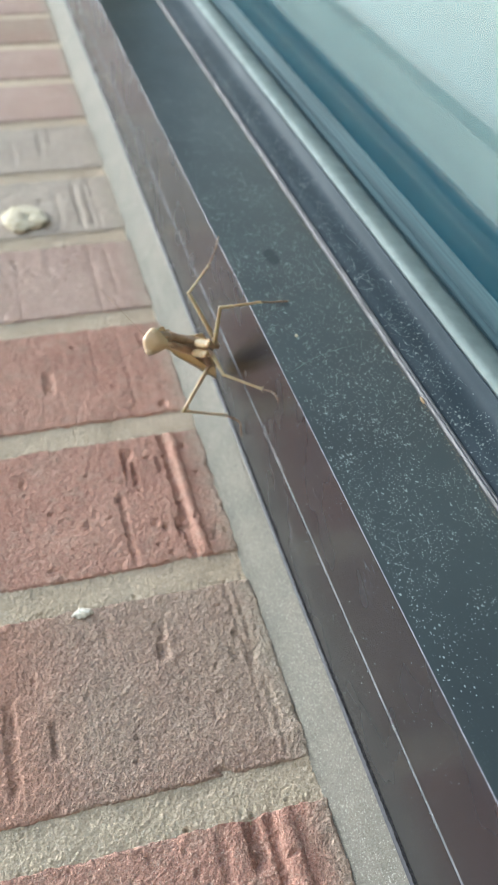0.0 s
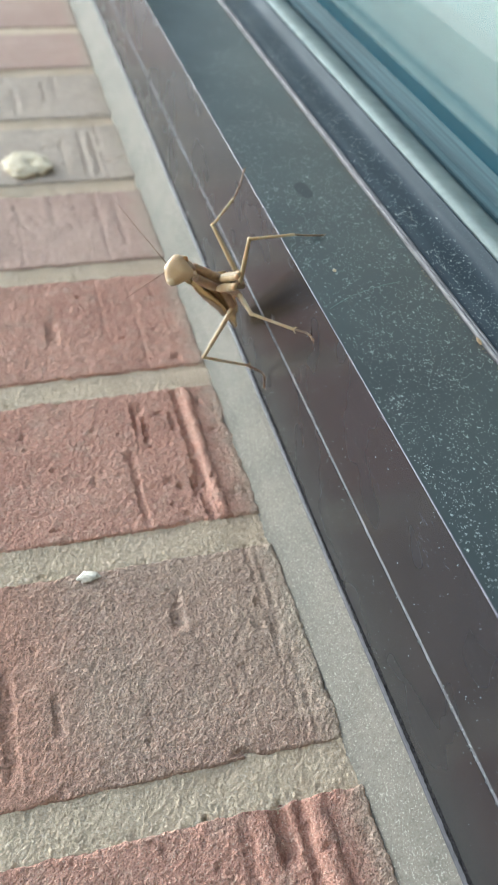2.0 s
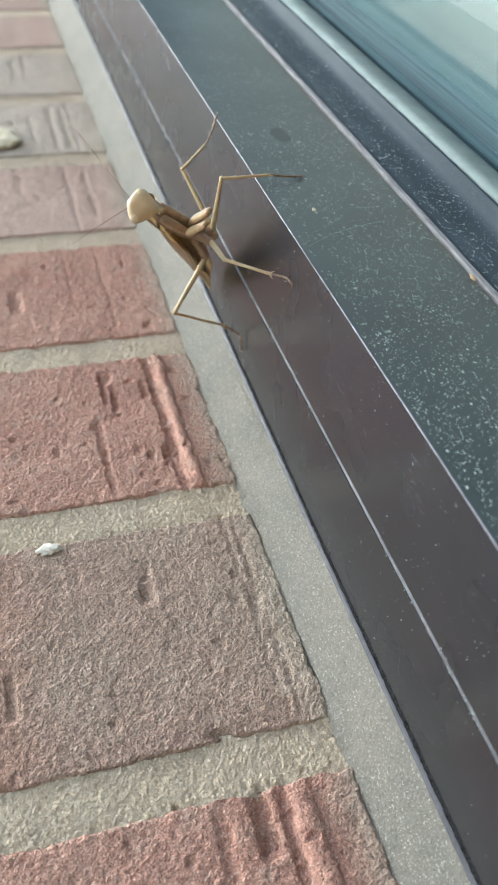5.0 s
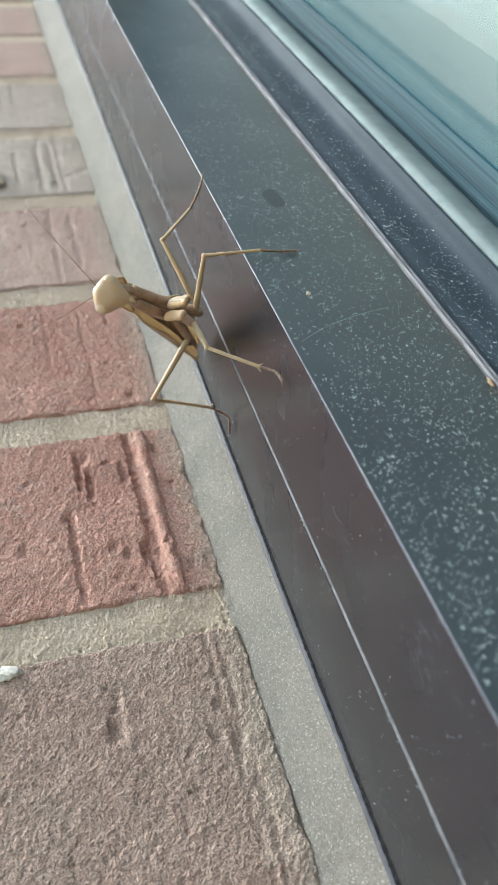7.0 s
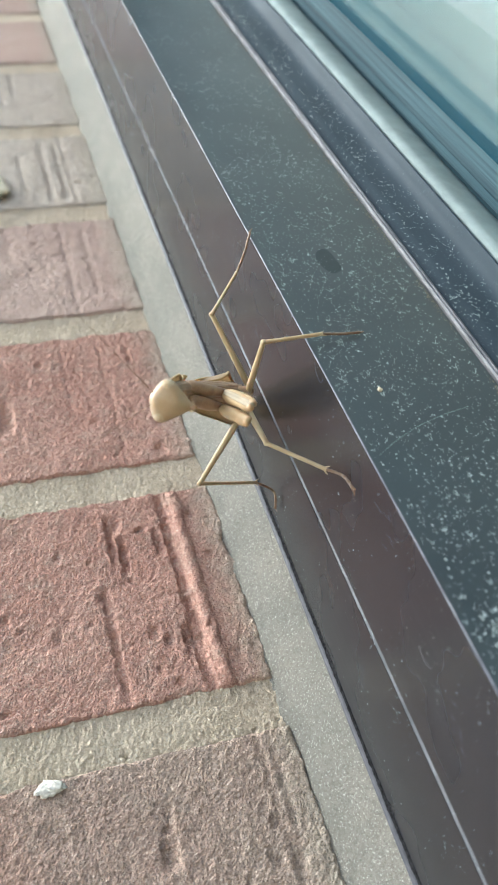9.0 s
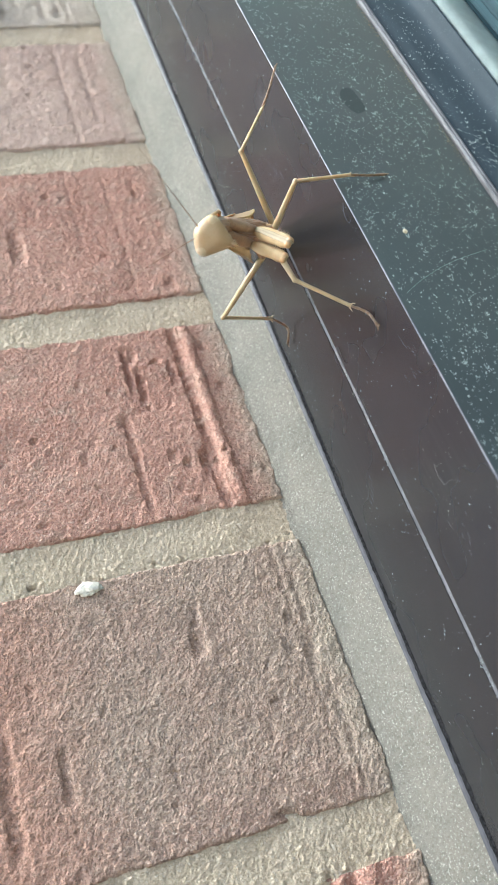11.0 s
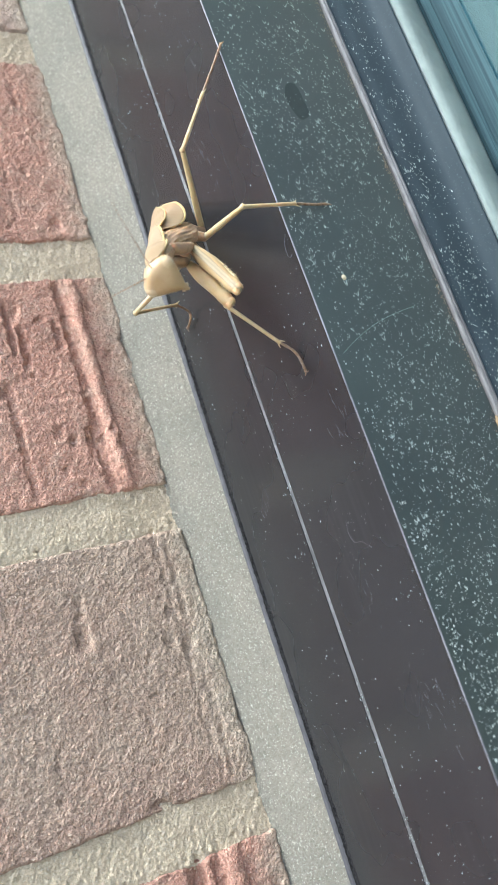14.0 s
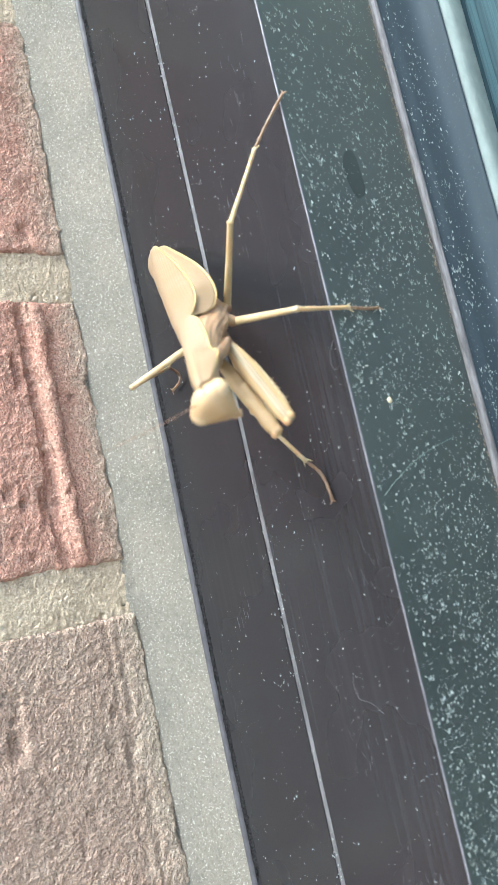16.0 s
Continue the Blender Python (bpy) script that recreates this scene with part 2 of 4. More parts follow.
BACKDROP = plain_material("backdrop_grey", rgb(122, 120, 119), rgb(116, 115, 115), 0.6, 0.9)
PLASTER = plain_material("pale_plaster", rgb(222, 216, 200), rgb(212, 207, 192), 3.0, 0.9)
PAVING = plain_material("concrete_ground", rgb(150, 147, 140), rgb(134, 131, 126), 2.0, 0.9, 0.002)
SHELL = insect_material("pale_shell", rgb(168, 142, 112), rgb(158, 130, 98), rgb(136, 104, 74), 260.0)
HEADSHELL = insect_material("cream_shell", rgb(172, 147, 114), rgb(167, 139, 102), rgb(156, 119, 78), 300.0)
EYE = insect_material("cream_eye", rgb(184, 163, 132), rgb(178, 153, 118), rgb(170, 138, 100), 420.0, 0.3)
LEG = insect_material("straw_leg", rgb(176, 158, 124), rgb(166, 145, 108), rgb(134, 108, 74), 320.0)
FOOT = insect_material("brown_foot", rgb(130, 108, 86), rgb(110, 89, 70), rgb(62, 48, 38), 700.0)
UNDER = insect_material("grey_brown_underside", rgb(166, 137, 108), rgb(142, 114, 90), rgb(82, 62, 50), 420.0)
BELLY = insect_material("rust_belly", rgb(150, 122, 86), rgb(126, 100, 72), rgb(80, 60, 44), 380.0)
WING = wing_material("wing_cover", rgb(173, 152, 127), rgb(163, 140, 111), 0.28)
PLATE = wing_material("shield_plate", rgb(173, 152, 127), rgb(162, 139, 110), 0.08)
THIGH = thigh_material()
PLAIN_THIGH = insect_material("plain_thigh", rgb(162, 137, 99), rgb(154, 128, 89), rgb(130, 101, 66), 420.0)
KNEE = insect_material("peach_knee", rgb(168, 136, 98), rgb(160, 127, 88), rgb(138, 101, 66), 500.0)
PALE_LEG = insect_material("whitish_leg", rgb(196, 190, 168), rgb(186, 176, 148), rgb(152, 134, 98), 320.0)
RIM = insect_material("yellow_rim", rgb(176, 154, 110), rgb(168, 142, 98), rgb(150, 118, 74), 400.0)
FEELER = plain_material("dark_feeler", rgb(140, 106, 76), rgb(112, 82, 58), 800.0, 0.6)
LIME = plain_material("white_lime", rgb(226, 220, 206), rgb(196, 188, 172), 1200.0, 0.9, 0.0008)
DROPPING = plain_material("cream_deposit", rgb(204, 194, 172), rgb(182, 168, 140), 420.0, 0.9, 0.0008)
CAKED = plain_material("caked_dirt", rgb(130, 119, 104), rgb(104, 95, 84), 900.0, 0.9)
RUST = plain_material("tan_crumb", rgb(148, 128, 98), rgb(128, 106, 78), 900.0, 0.8)
DULL = plain_material("dull_dark", rgb(46, 51, 51), rgb(42, 46, 47), 500.0, 0.34, 0.00001, Specular_IOR_Level=0.3)
SCUFF = plain_material("pale_scuff", rgb(94, 92, 96), rgb(78, 76, 80), 900.0, 0.6)
THREAD = plain_material("grey_thread", rgb(150, 168, 160), rgb(120, 138, 130), 900.0, 0.7)


# ---- making things ----
def part(name, bm, material, parent=None, label="", smooth=False):
    data = bpy.data.meshes.new(name)
    bm.normal_update()
    bm.to_mesh(data)
    bm.free()
    for m in material if isinstance(material, (list, tuple)) else (material,):
        data.materials.append(m)
    if smooth:
        data.shade_smooth()
    ob = new(name, data)
    ob.parent = parent
    if label:
        ob["label"] = label
    return ob


def box(bm, x0, x1, y0, y1, z0, z1):
    made = bmesh.ops.create_cube(bm, size=1.0)["verts"]
    for v in made:
        v.co = ((x0 + x1) / 2 + v.co.x * (x1 - x0), (y0 + y1) / 2 + v.co.y * (y1 - y0), (z0 + z1) / 2 + v.co.z * (z1 - z0))
    return made


def slab(name, x0, x1, y0, y1, z0, z1, material, parent=None, kind="structure", label=""):
    bm = bmesh.new()
    box(bm, x0, x1, y0, y1, z0, z1)
    ob = part(name, bm, material, parent)
    return tagged(ob, label, "", "", kind) if parent is None else ob


def sweep(bm, outline, heights, closed=True, paints=None):
    """An outline of (x, y) drawn out along z, with a material index for each side."""
    rings = [[bm.verts.new((x, y, z)) for x, y in outline] for z in heights]
    count = len(outline)
    for low, high in zip(rings, rings[1:]):
        for i in range(count if closed else count - 1):
            j = (i + 1) % count
            face = bm.faces.new((low[i], low[j], high[j], high[i]))
            if paints:
                face.material_index = paints[i]
    if closed:
        bm.faces.new(rings[0][::-1])
        bm.faces.new(rings[-1])


def tube(bm, path, radii, sides=8, flat=1.0, up=None):
    """A tapered limb along a path with rounded ends; flat squeezes it along up."""
    path = [Vector(p) for p in path]
    rings = []
    for i, p in enumerate(path):
        way = (path[min(i + 1, len(path) - 1)] - path[max(i - 1, 0)]).normalized()
        side = way.cross(Vector(up) if up else (Vector((0, 0, 1)) if abs(way.z) < 0.8 else Vector((0, 1, 0)))).normalized()
        top = side.cross(way)
        r = radii[i] if isinstance(radii, (list, tuple)) else radii
        rings.append([bm.verts.new(p + r * (math.cos(a) * side + flat * math.sin(a) * top))
                      for a in (2 * math.pi * k / sides for k in range(sides))])
    for low, high in zip(rings, rings[1:]):
        for k in range(sides):
            bm.faces.new((low[k], low[(k + 1) % sides], high[(k + 1) % sides], high[k]))
    for ring, end, sign in ((rings[0], path[0], -1), (rings[-1], path[-1], 1)):
        other = path[1] if sign < 0 else path[-2]
        r = (ring[0].co - end).length
        tip = bm.verts.new(end + (end - other).normalized() * r * 0.6)
        for k in range(sides):
            a, b = ring[k], ring[(k + 1) % sides]
            bm.faces.new((a, b, tip) if sign > 0 else (b, a, tip))


def bend(points, steps=8):
    """A smooth curve through the points."""
    points = [Vector(p) for p in points]
    ends = [2 * points[0] - points[1]] + points + [2 * points[-1] - points[-2]]
    out = []
    for i in range(1, len(ends) - 2):
        a, b, c, d = ends[i - 1:i + 3]
        for s in range(steps):
            u = s / steps
            out.append(0.5 * (2 * b + (c - a) * u + (2 * a - 5 * b + 4 * c - d) * u * u + (3 * b - a - 3 * c + d) * u ** 3))
    return out + [points[-1]]


def spread(values, count):
    """Values run out evenly to that many."""
    out = []
    for i in range(count):
        u = i * (len(values) - 1) / (count - 1)
        k = min(int(u), len(values) - 2)
        out.append(values[k] + (values[k + 1] - values[k]) * (u - k))
    return out


# ---- large structure ----
BOTTOM, TOP = 0.62, 2.62
PITCH, JOINT, FIRST = 0.0680, 0.0107, 1.3930     # course height, joint height, middle of the joint under the brown brick
tagged(slab("ground", -60.0, 40.0, -60.0, 60.0, -0.3, 0.0, PAVING), "pale concrete ground outside the building", "ground", "", "structure")
wall = new("wall_brick")
tagged(wall, "brick window reveal in red, brown and grey with grey mortar", "wall", "", "structure")
bm = bmesh.new()
box(bm, -0.098, 0.16, 0.006, 0.30, 0.0, 3.4)
part("wall_core", bm, MORTAR, wall)
tagged(slab("wall_outside", -0.0995, 0.16, 0.302, 6.0, 0.0, 3.4, MORTAR), "plain grey outer wall beside the window", "wall", "", "structure")
tagged(slab("wall_opposite", -0.0995, 0.16, -6.0, -1.62, 0.0, 3.4, MORTAR), "plain grey outer wall past the window", "wall", "", "structure")
tagged(slab("wall_below", -0.0995, 0.16, -1.618, 0.004, 0.002, BOTTOM, MORTAR), "plain grey wall under the window", "wall", "", "structure")
tagged(slab("wall_above", -0.0995, 0.16, -1.618, 0.004, TOP, 3.4, MORTAR), "plain grey wall over the window", "wall", "", "structure")
# added backdrop walls: they only give the glass its pale, even brightness
tagged(slab("glass_backdrop", 6.0, 6.2, -9.0, 12.0, 0.002, 26.0, BACKDROP), "tall grey backdrop added behind the glass to give it a pale tone", "wall", "", "structure")
tagged(slab("added_wall_side", 0.162, 5.998, 9.0, 9.2, 0.002, 2.4, PLASTER), "pale plain wall added behind the glass", "wall", "", "structure")
tagged(slab("added_wall_end", 0.162, 5.998, -8.0, -7.9, 0.002, 2.4, PLASTER), "pale plain wall added behind the glass", "wall", "", "structure")

# the window: jamb, seam, glazing stop, gasket and pane
window = new("window_1")
tagged(window, "dark bronze aluminium window with dusty tinted glass", "window", "", "structure")
ALONG = [BOTTOM, TOP]
bm = bmesh.new()
sweep(bm, [(0.002, 0.004), (0.0, -0.006), (0.0, -0.0352), (0.03, -0.0352), (0.03, 0.004)], ALONG)
part("jamb_base", bm, BRONZE, window, "dark bronze anodised jamb beside the sealant")
bm = bmesh.new()
sweep(bm, [(0.0004, -0.0353), (-0.00005, -0.0356), (-0.0001, -0.0359), (0.0004, -0.0362), (0.004, -0.0362), (0.004, -0.0353)], ALONG)
part("seam", bm, SEAM, window, "thin pale dusty seam in the jamb")
bm = bmesh.new()
sweep(bm, [(0.0005, -0.0363), (0.0, -0.0366), (0.0, -0.0653), (0.00006, -0.06545), (0.0002, -0.0655), (0.0302, -0.0655), (0.0302, -0.0363)],
      ALONG, True, [0, 0, 2, 2, 1, 1, 1])
part("jamb_cap", bm, [BRONZE, SMOKED, EDGE], window, "dark bronze jamb with its edge glint painted on and a dusty inner face")
bm = bmesh.new()
sweep(bm, [(0.0303, -0.0650), (0.0303, -0.0660), (0.0307, -0.0664), (0.0312, -0.0660), (0.0315, -0.0663), (0.0320, -0.0661), (0.0323, -0.0655), (0.0323, -0.060), (0.0303, -0.060)], ALONG)
part("stop_lip", bm, SEAM, window, "thin silvery dust-caked lip of the glazing stop")
bm = bmesh.new()
sweep(bm, [(0.0325, -0.0650), (0.0328, -0.0655), (0.0370, -0.0658), (0.0395, -0.0662), (0.0412, -0.0665), (0.0424, -0.0671), (0.0431, -0.0680), (0.0435, -0.0692), (0.0438, -0.0709), (0.0441, -0.0713), (0.0443, -0.0709),
           (0.0443, -0.055), (0.0325, -0.055)], ALONG)
stop = part("glazing_stop", bm, STOP, window, "dark dusty glazing stop", True)
bm = bmesh.new()
sweep(bm, [(0.0445, -0.0700), (0.0448, -0.0717), (0.0470, -0.0722), (0.0520, -0.0712), (0.0543, -0.0698), (0.0543, -0.060), (0.0445, -0.060)], ALONG)
part("gasket", bm, GASKET, window, "pale grey glazing gasket", True)
bm = bmesh.new()
sweep(bm, [(0.0545, -0.0690), (0.0547, -0.0705), (0.0560, -0.0718), (0.0562, -0.0716), (0.0566, -0.0730), (0.0571, -0.0741), (0.0572, -0.0739), (0.0576, -0.0750), (0.0580, -0.0758), (0.0581, -0.0756), (0.0585, -0.0768), (0.0588, -0.060), (0.0545, -0.060)], ALONG)
part("gasket_ribs", bm, RUBBER, window, "dark ribbed rubber gasket")
bm = bmesh.new()
box(bm, 0.0590, 0.0650, -1.56, -0.058, BOTTOM, TOP)
pane = part("pane", bm, GLASS, window, "teal tinted reflecting glass")
pane.visible_shadow = False
slab("jamb_far", 0.0, 0.10, -1.616, -1.552, BOTTOM, TOP, BRONZE, window)
slab("rail_below", 0.0, 0.10, -1.55, -0.0657, BOTTOM, BOTTOM + 0.06, BRONZE, window)
slab("rail_above", 0.0, 0.10, -1.55, -0.0657, TOP - 0.06, TOP, BRONZE, window)
# added splay that carries the glass's teal reflection band as paint
bm = bmesh.new()
sweep(bm, [(0.0656, 0.003), (0.0656, -0.0600), (0.0700, -0.0590), (0.0900, -0.0480), (0.1200, -0.0300), (0.1500, -0.0120), (0.1600, -0.0055), (0.1640, -0.0015), (0.1640, 0.003)], ALONG)
part("teal_splay", bm, TEAL, window, "added splay behind the glass, coloured for the teal reflection band", True)


# ---- bricks, mortar and sealant ----
def crag(x, z, size, seed):
    return noise.noise(Vector((x / size, seed * 3.7, z / size)))


def groove(x, z, at, wide, low, high, lean=0.0, seed=0.0):
    """A dent that runs along z, with ragged sides: 1 in its middle, 0 outside."""
    if not low < z < high:
        return 0.0
    centre = at + lean * (z - low) + 0.0002 * crag(0.0, z, 0.012, seed)
    ends = min(1.0, (z - low) / 0.003, (high - z) / 0.003)
    return max(0.0, 1.0 - ((x - centre) / (1.25 * wide)) ** 2) ** 0.6 * ends


# marks of the kiln and the cutting wire, by course: place of the middle, half width, foot, head (above the brick's foot), depth
MARKS = {
    -1: [(-0.0282, 0.0017, 0.044, 0.0575, 0.0034), (-0.0205, 0.0018, 0.008, 0.0575, -0.0011), (-0.0240, 0.0010, 0.008, 0.0575, 0.0012), (-0.036, 0.0012, 0.02, 0.057, 0.0008)],
    0: [(-0.0795, 0.0014, 0.006, 0.034, 0.0012), (-0.0694, 0.0008, 0.013, 0.025, 0.0016), (-0.0385, 0.0016, 0.034, 0.042, 0.0013), (-0.0372, 0.0008, 0.042, 0.049, 0.0009),
        (-0.0158, 0.0010, 0.026, 0.036, 0.0014), (-0.0200, 0.0012, 0.030, 0.035, 0.0014), (-0.0145, 0.0006, 0.0, 0.057, 0.0004), (-0.0302, 0.0012, -0.004, 0.003, 0.0030),
        (-0.0170, 0.0006, 0.0, 0.057, 0.0004), (-0.058, 0.0020, 0.044, 0.050, 0.0006)],
    1: [(-0.0227, 0.0011, 0.0, 0.058, 0.0019), (-0.0193, 0.0012, 0.0, 0.0585, -0.0010), (-0.0366, 0.0007, 0.036, 0.0525, 0.0026), (-0.0344, 0.0008, 0.033, 0.045, 0.0026), (-0.0352, 0.0014, 0.045, 0.0525, 0.0013),
        (-0.0402, 0.0009, 0.001, 0.0315, 0.0013), (-0.0415, 0.0010, 0.026, 0.031, 0.0022), (-0.0256, 0.0009, 0.037, 0.046, 0.0022), (-0.0319, 0.0009, 0.0145, 0.0185, 0.0024),
        (-0.0290, 0.0009, 0.0120, 0.0160, 0.0020), (-0.0245, 0.0010, 0.008, 0.0185, 0.0020), (-0.0160, 0.0008, 0.046, 0.052, 0.0012), (-0.0150, 0.0007, 0.006, 0.011, 0.0012), (-0.052, 0.0008, 0.018, 0.023, 0.0014)],
    2: [(-0.0565, 0.0016, 0.018, 0.034, 0.0016), (-0.0275, 0.0006, 0.0, 0.057, 0.0003), (-0.018, 0.0014, 0.002, 0.008, 0.0016), (-0.0385, 0.0006, 0.02, 0.057, 0.0003), (-0.0195, 0.0007, 0.040, 0.050, 0.0009)],
    3: [(-0.0300, 0.0008, 0.0, 0.057, 0.0005), (-0.0480, 0.0012, 0.03, 0.057, 0.0004), (-0.0225, 0.0010, 0.01, 0.05, 0.0005), (-0.062, 0.0008, 0.0, 0.05, 0.0003)],
    4: [(-0.0290, 0.0012, 0.004, 0.050, 0.0008), (-0.0235, 0.0010, 0.004, 0.05, 0.0008), (-0.038, 0.0010, 0.01, 0.045, 0.0005), (-0.0205, 0.0010, 0.0, 0.057, 0.0005)],
    5: [(-0.0400, 0.0012, 0.02, 0.05, 0.0007), (-0.0340, 0.0010, 0.03, 0.056, 0.0007), (-0.055, 0.0012, 0.01, 0.04, 0.0005)],
}
# upper rose and grey courses: own tone, made paler with haze painted in
LOOK = {-2: BROWN, -1: RED, 0: BROWN, 1: RED, 2: RED, 3: HAZY_ROSE, 4: HAZY_GREY, 5: HAZY_GREY, 6: HAZY_ROSE, 7: HAZY_ROSE, 8: BROWN, 9: HAZY_ROSE, 10: HAZY_GREY, 11: RED}


def brick_mesh(course, across, up):
    """A moulded brick with a rough face, ragged arrises and wire marks. Its origin is the foot of its outer end."""
    wide, high = BRICK_RIGHT - BRICK_LEFT, PITCH - JOINT
    sand = random.Random(100 + course)
    bm = bmesh.new()
    grid = []
    for j in range(up + 1):
        row = []
        for i in range(across + 1):
            # rows crowd near the edges, where the arris turns
            u, v = i / across, j / up
            x, z = u * wide, v * high
            wx, wz = BRICK_LEFT + x, z + course * 0.5
            ragged = 0.0008 * crag(wx, wz, 0.005, 1) + 0.0008 * crag(wx, wz, 0.0016, 2)
            edge = min(x, wide - x, z, high - z)
            depth = 0.0
            turn = max(0.0003, 0.0007 + 1.2 * ragged)
            if edge < turn:
                depth += 0.0013 * (1 - max(0.0, edge) / turn) ** 1.5
            depth += 0.00030 * crag(wx, wz, 0.013, 3) + 0.00016 * crag(wx, wz, 0.0042, 4) + 0.00012 * crag(wx, wz, 0.0015, 5)
            depth += 0.00016 * crag(wx, wz, 0.0009, 11) - (0.0003 * max(0.0, 0.5 - noise.voronoi(Vector((wx / 0.0015, course, wz / 0.0015)))[0][0]) if up > 90 else 0.0)
            pit = crag(wx, wz, 0.0034, 6)
            depth += 0.0030 * max(0.0, pit - 0.50)
            for k, (at, half, low, top, deep) in enumerate(MARKS.get(course, ())):
                # a wire leaves a smooth ridge, a tear a ragged dent
                rough = 1.0 if deep < 0 else 0.45 + 0.8 * abs(crag(wx, wz, 0.0025, 7 + k))
                stray = 0.0 if deep < 0 else 0.0005 * crag(wx, wz, 0.002, 20 + k)
                depth += deep * rough * groove(wx + stray, z, at, half, low, top, 0.0, k + course)
            depth += sand.gauss(0.0, 0.00007) if up > 90 else 0.0
            shove = 0.0005 * crag(wx, wz, 0.004, 8)
            row.append(bm.verts.new((x + (shove if 0 < i < across else 0), depth, z + (shove if 0 < j < up else 0))))
        grid.append(row)
    for j in range(up):
        for i in range(across):
            bm.faces.new((grid[j][i], grid[j][i + 1], grid[j + 1][i + 1], grid[j + 1][i]))
    rim = grid[0] + [r[-1] for r in grid[1:]] + grid[-1][-2::-1] + [r[0] for r in grid[-2:0:-1]]
    back = [bm.verts.new((v.co.x, 0.0055, v.co.z)) for v in rim]
    for i in range(len(rim)):
        j = (i + 1) % len(rim)
        bm.faces.new((rim[j], rim[i], back[i], back[j]))
    data = bpy.data.meshes.new("brick")
    bm.normal_update()
    bm.to_mesh(data)
    bm.free()
    data.shade_smooth()
    return data


plain_bricks = {}
for course in range(-11, 18):
    if -1 <= course <= 2:
        data = brick_mesh(course, 280, 174)
    elif -2 <= course <= 5:
        data = brick_mesh(course, 150, 96)
    elif 6 <= course <= 11:
        data = brick_mesh(course, 60, 38)
    else:
        if not plain_bricks:
            plain_bricks[0] = brick_mesh(40, 12, 8)
        data = plain_bricks[0]
    if not data.materials:
        data.materials.append(LOOK.get(course, HAZY_ROSE))
    brick = new("brick", data)
    brick.parent = wall
    brick.location = (BRICK_LEFT, 0.0, FIRST + JOINT / 2 + course * PITCH)

sand = random.Random(77)
bm = bmesh.new()
for course in range(-11, 19):
    near = -2 <= course <= 6
    across, up = (330, 40) if near else (40, 6)
    middle = FIRST + course * PITCH
    low, high = middle - JOINT / 2 - 0.0022, middle + JOINT / 2 + 0.0022
    rows = []
    for j in range(up + 1):
        z = low + (high - low) * j / up
        row = []
        for i in range(across + 1):
            x = BRICK_LEFT + (BRICK_RIGHT + 0.0015 - BRICK_LEFT) * i / across
            side = abs(z - middle) / (JOINT / 2)
            y = 0.0007 + 0.0003 * crag(x, z, 0.007, 31) + 0.00009 * crag(x, z, 0.0011, 32)
            lump = crag(x, z, 0.0009, 33)
            y -= 0.0005 * max(0.0, lump - 0.05) * (1.0 if side > 0.6 else 0.5)
            y += 0.0060 * max(0.0, crag(x, z, 0.0022, 34) - 0.47) * (1.0 if 0.7 < side < 1.1 and z < middle else 0.06)
            y += 0.00012 * crag(x, z, 0.0008, 35)
            y += 0.0040 * max(0.0, side - 1.10 - 0.24 * crag(x, z, 0.004, 36))
            y += sand.gauss(0.0, 0.00008) if near else 0.0
            row.append(bm.verts.new((x, y, z)))
        rows.append(row)
    for j in range(up):
        for i in range(across):
            bm.faces.new((rows[j][i], rows[j][i + 1], rows[j + 1][i + 1], rows[j + 1][i]))
part("mortar", bm, MORTAR, wall, "rough grey mortar joints", True)

# sealant strip between the bricks and the jamb, with its smooth film edge and a raised black strip for the shaded gap
bm = bmesh.new()
heights = [BOTTOM + 0.01 * i for i in range(72)] + [1.34 + 0.0004 * i for i in range(800)] + [1.66 + 0.002 * i for i in range(120)] + [1.90 + 0.012 * i for i in range(61)]
outline = [(-0.0125, 0.0026), (-0.0110, 0.0017), (-0.0100, 0.0010), (-0.0092, 0.0003), (-0.0082, -0.0006), (-0.0070, -0.0016), (-0.0058, -0.0031),
           (-0.0045, -0.0047), (-0.0032, -0.0062), (-0.0020, -0.0075), (-0.0011, -0.0084), (-0.0006, -0.0088)]
outline = [tuple(p)[:2] for p in bend([(x, y, 0.0) for x, y in outline], 3)]
rows = []


def swell(z):
    """How far the sealant's edge stands out over the jamb at a height."""
    return -0.0145 * min(0.30, max(0.0, z - 1.442))


for z in heights:
    row = []
    for k, (x, y) in enumerate(outline):
        y += swell(z) * k / (len(outline) - 1)
        wave = 0.0004 * crag(x, z, 0.03, 41) + 0.00022 * crag(x, z, 0.004, 42) + 0.00016 * crag(x, z, 0.0015, 43)
        wave *= 0.15 if k > 28 else 1.0
        wave += sand.gauss(0.0, 0.00006) if k < 30 and 1.34 < z < 1.66 else 0.0
        slip = 0.0009 * crag(0.0, z, 0.012, 44) if k < 9 else 0.0
        row.append(bm.verts.new((x + slip, y + wave, z)))
    rows.append(row)
for a, b in zip(rows, rows[1:]):
    for k in range(len(outline) - 1):
        bm.faces.new((a[k], a[k + 1], b[k + 1], b[k]))
sealant = part("sealant", bm, SEALANT, wall, "smooth grey sealant strip", True)
bm = bmesh.new()
rows = [[bm.verts.new((x, y + swell(z), z)) for x, y in ((-0.0008, -0.0080), (-0.0007, -0.0089), (-0.0004, -0.0094), (0.0, -0.0096), (0.0004, -0.0094))] for z in heights[::6]]
for a, b in zip(rows, rows[1:]):
    for k in range(4):
        bm.faces.new((a[k], a[k + 1], b[k + 1], b[k]))
part("sealant_edge", bm, FILM, wall, "smooth violet-grey edge of the sealant")
bm = bmesh.new()
rows = []
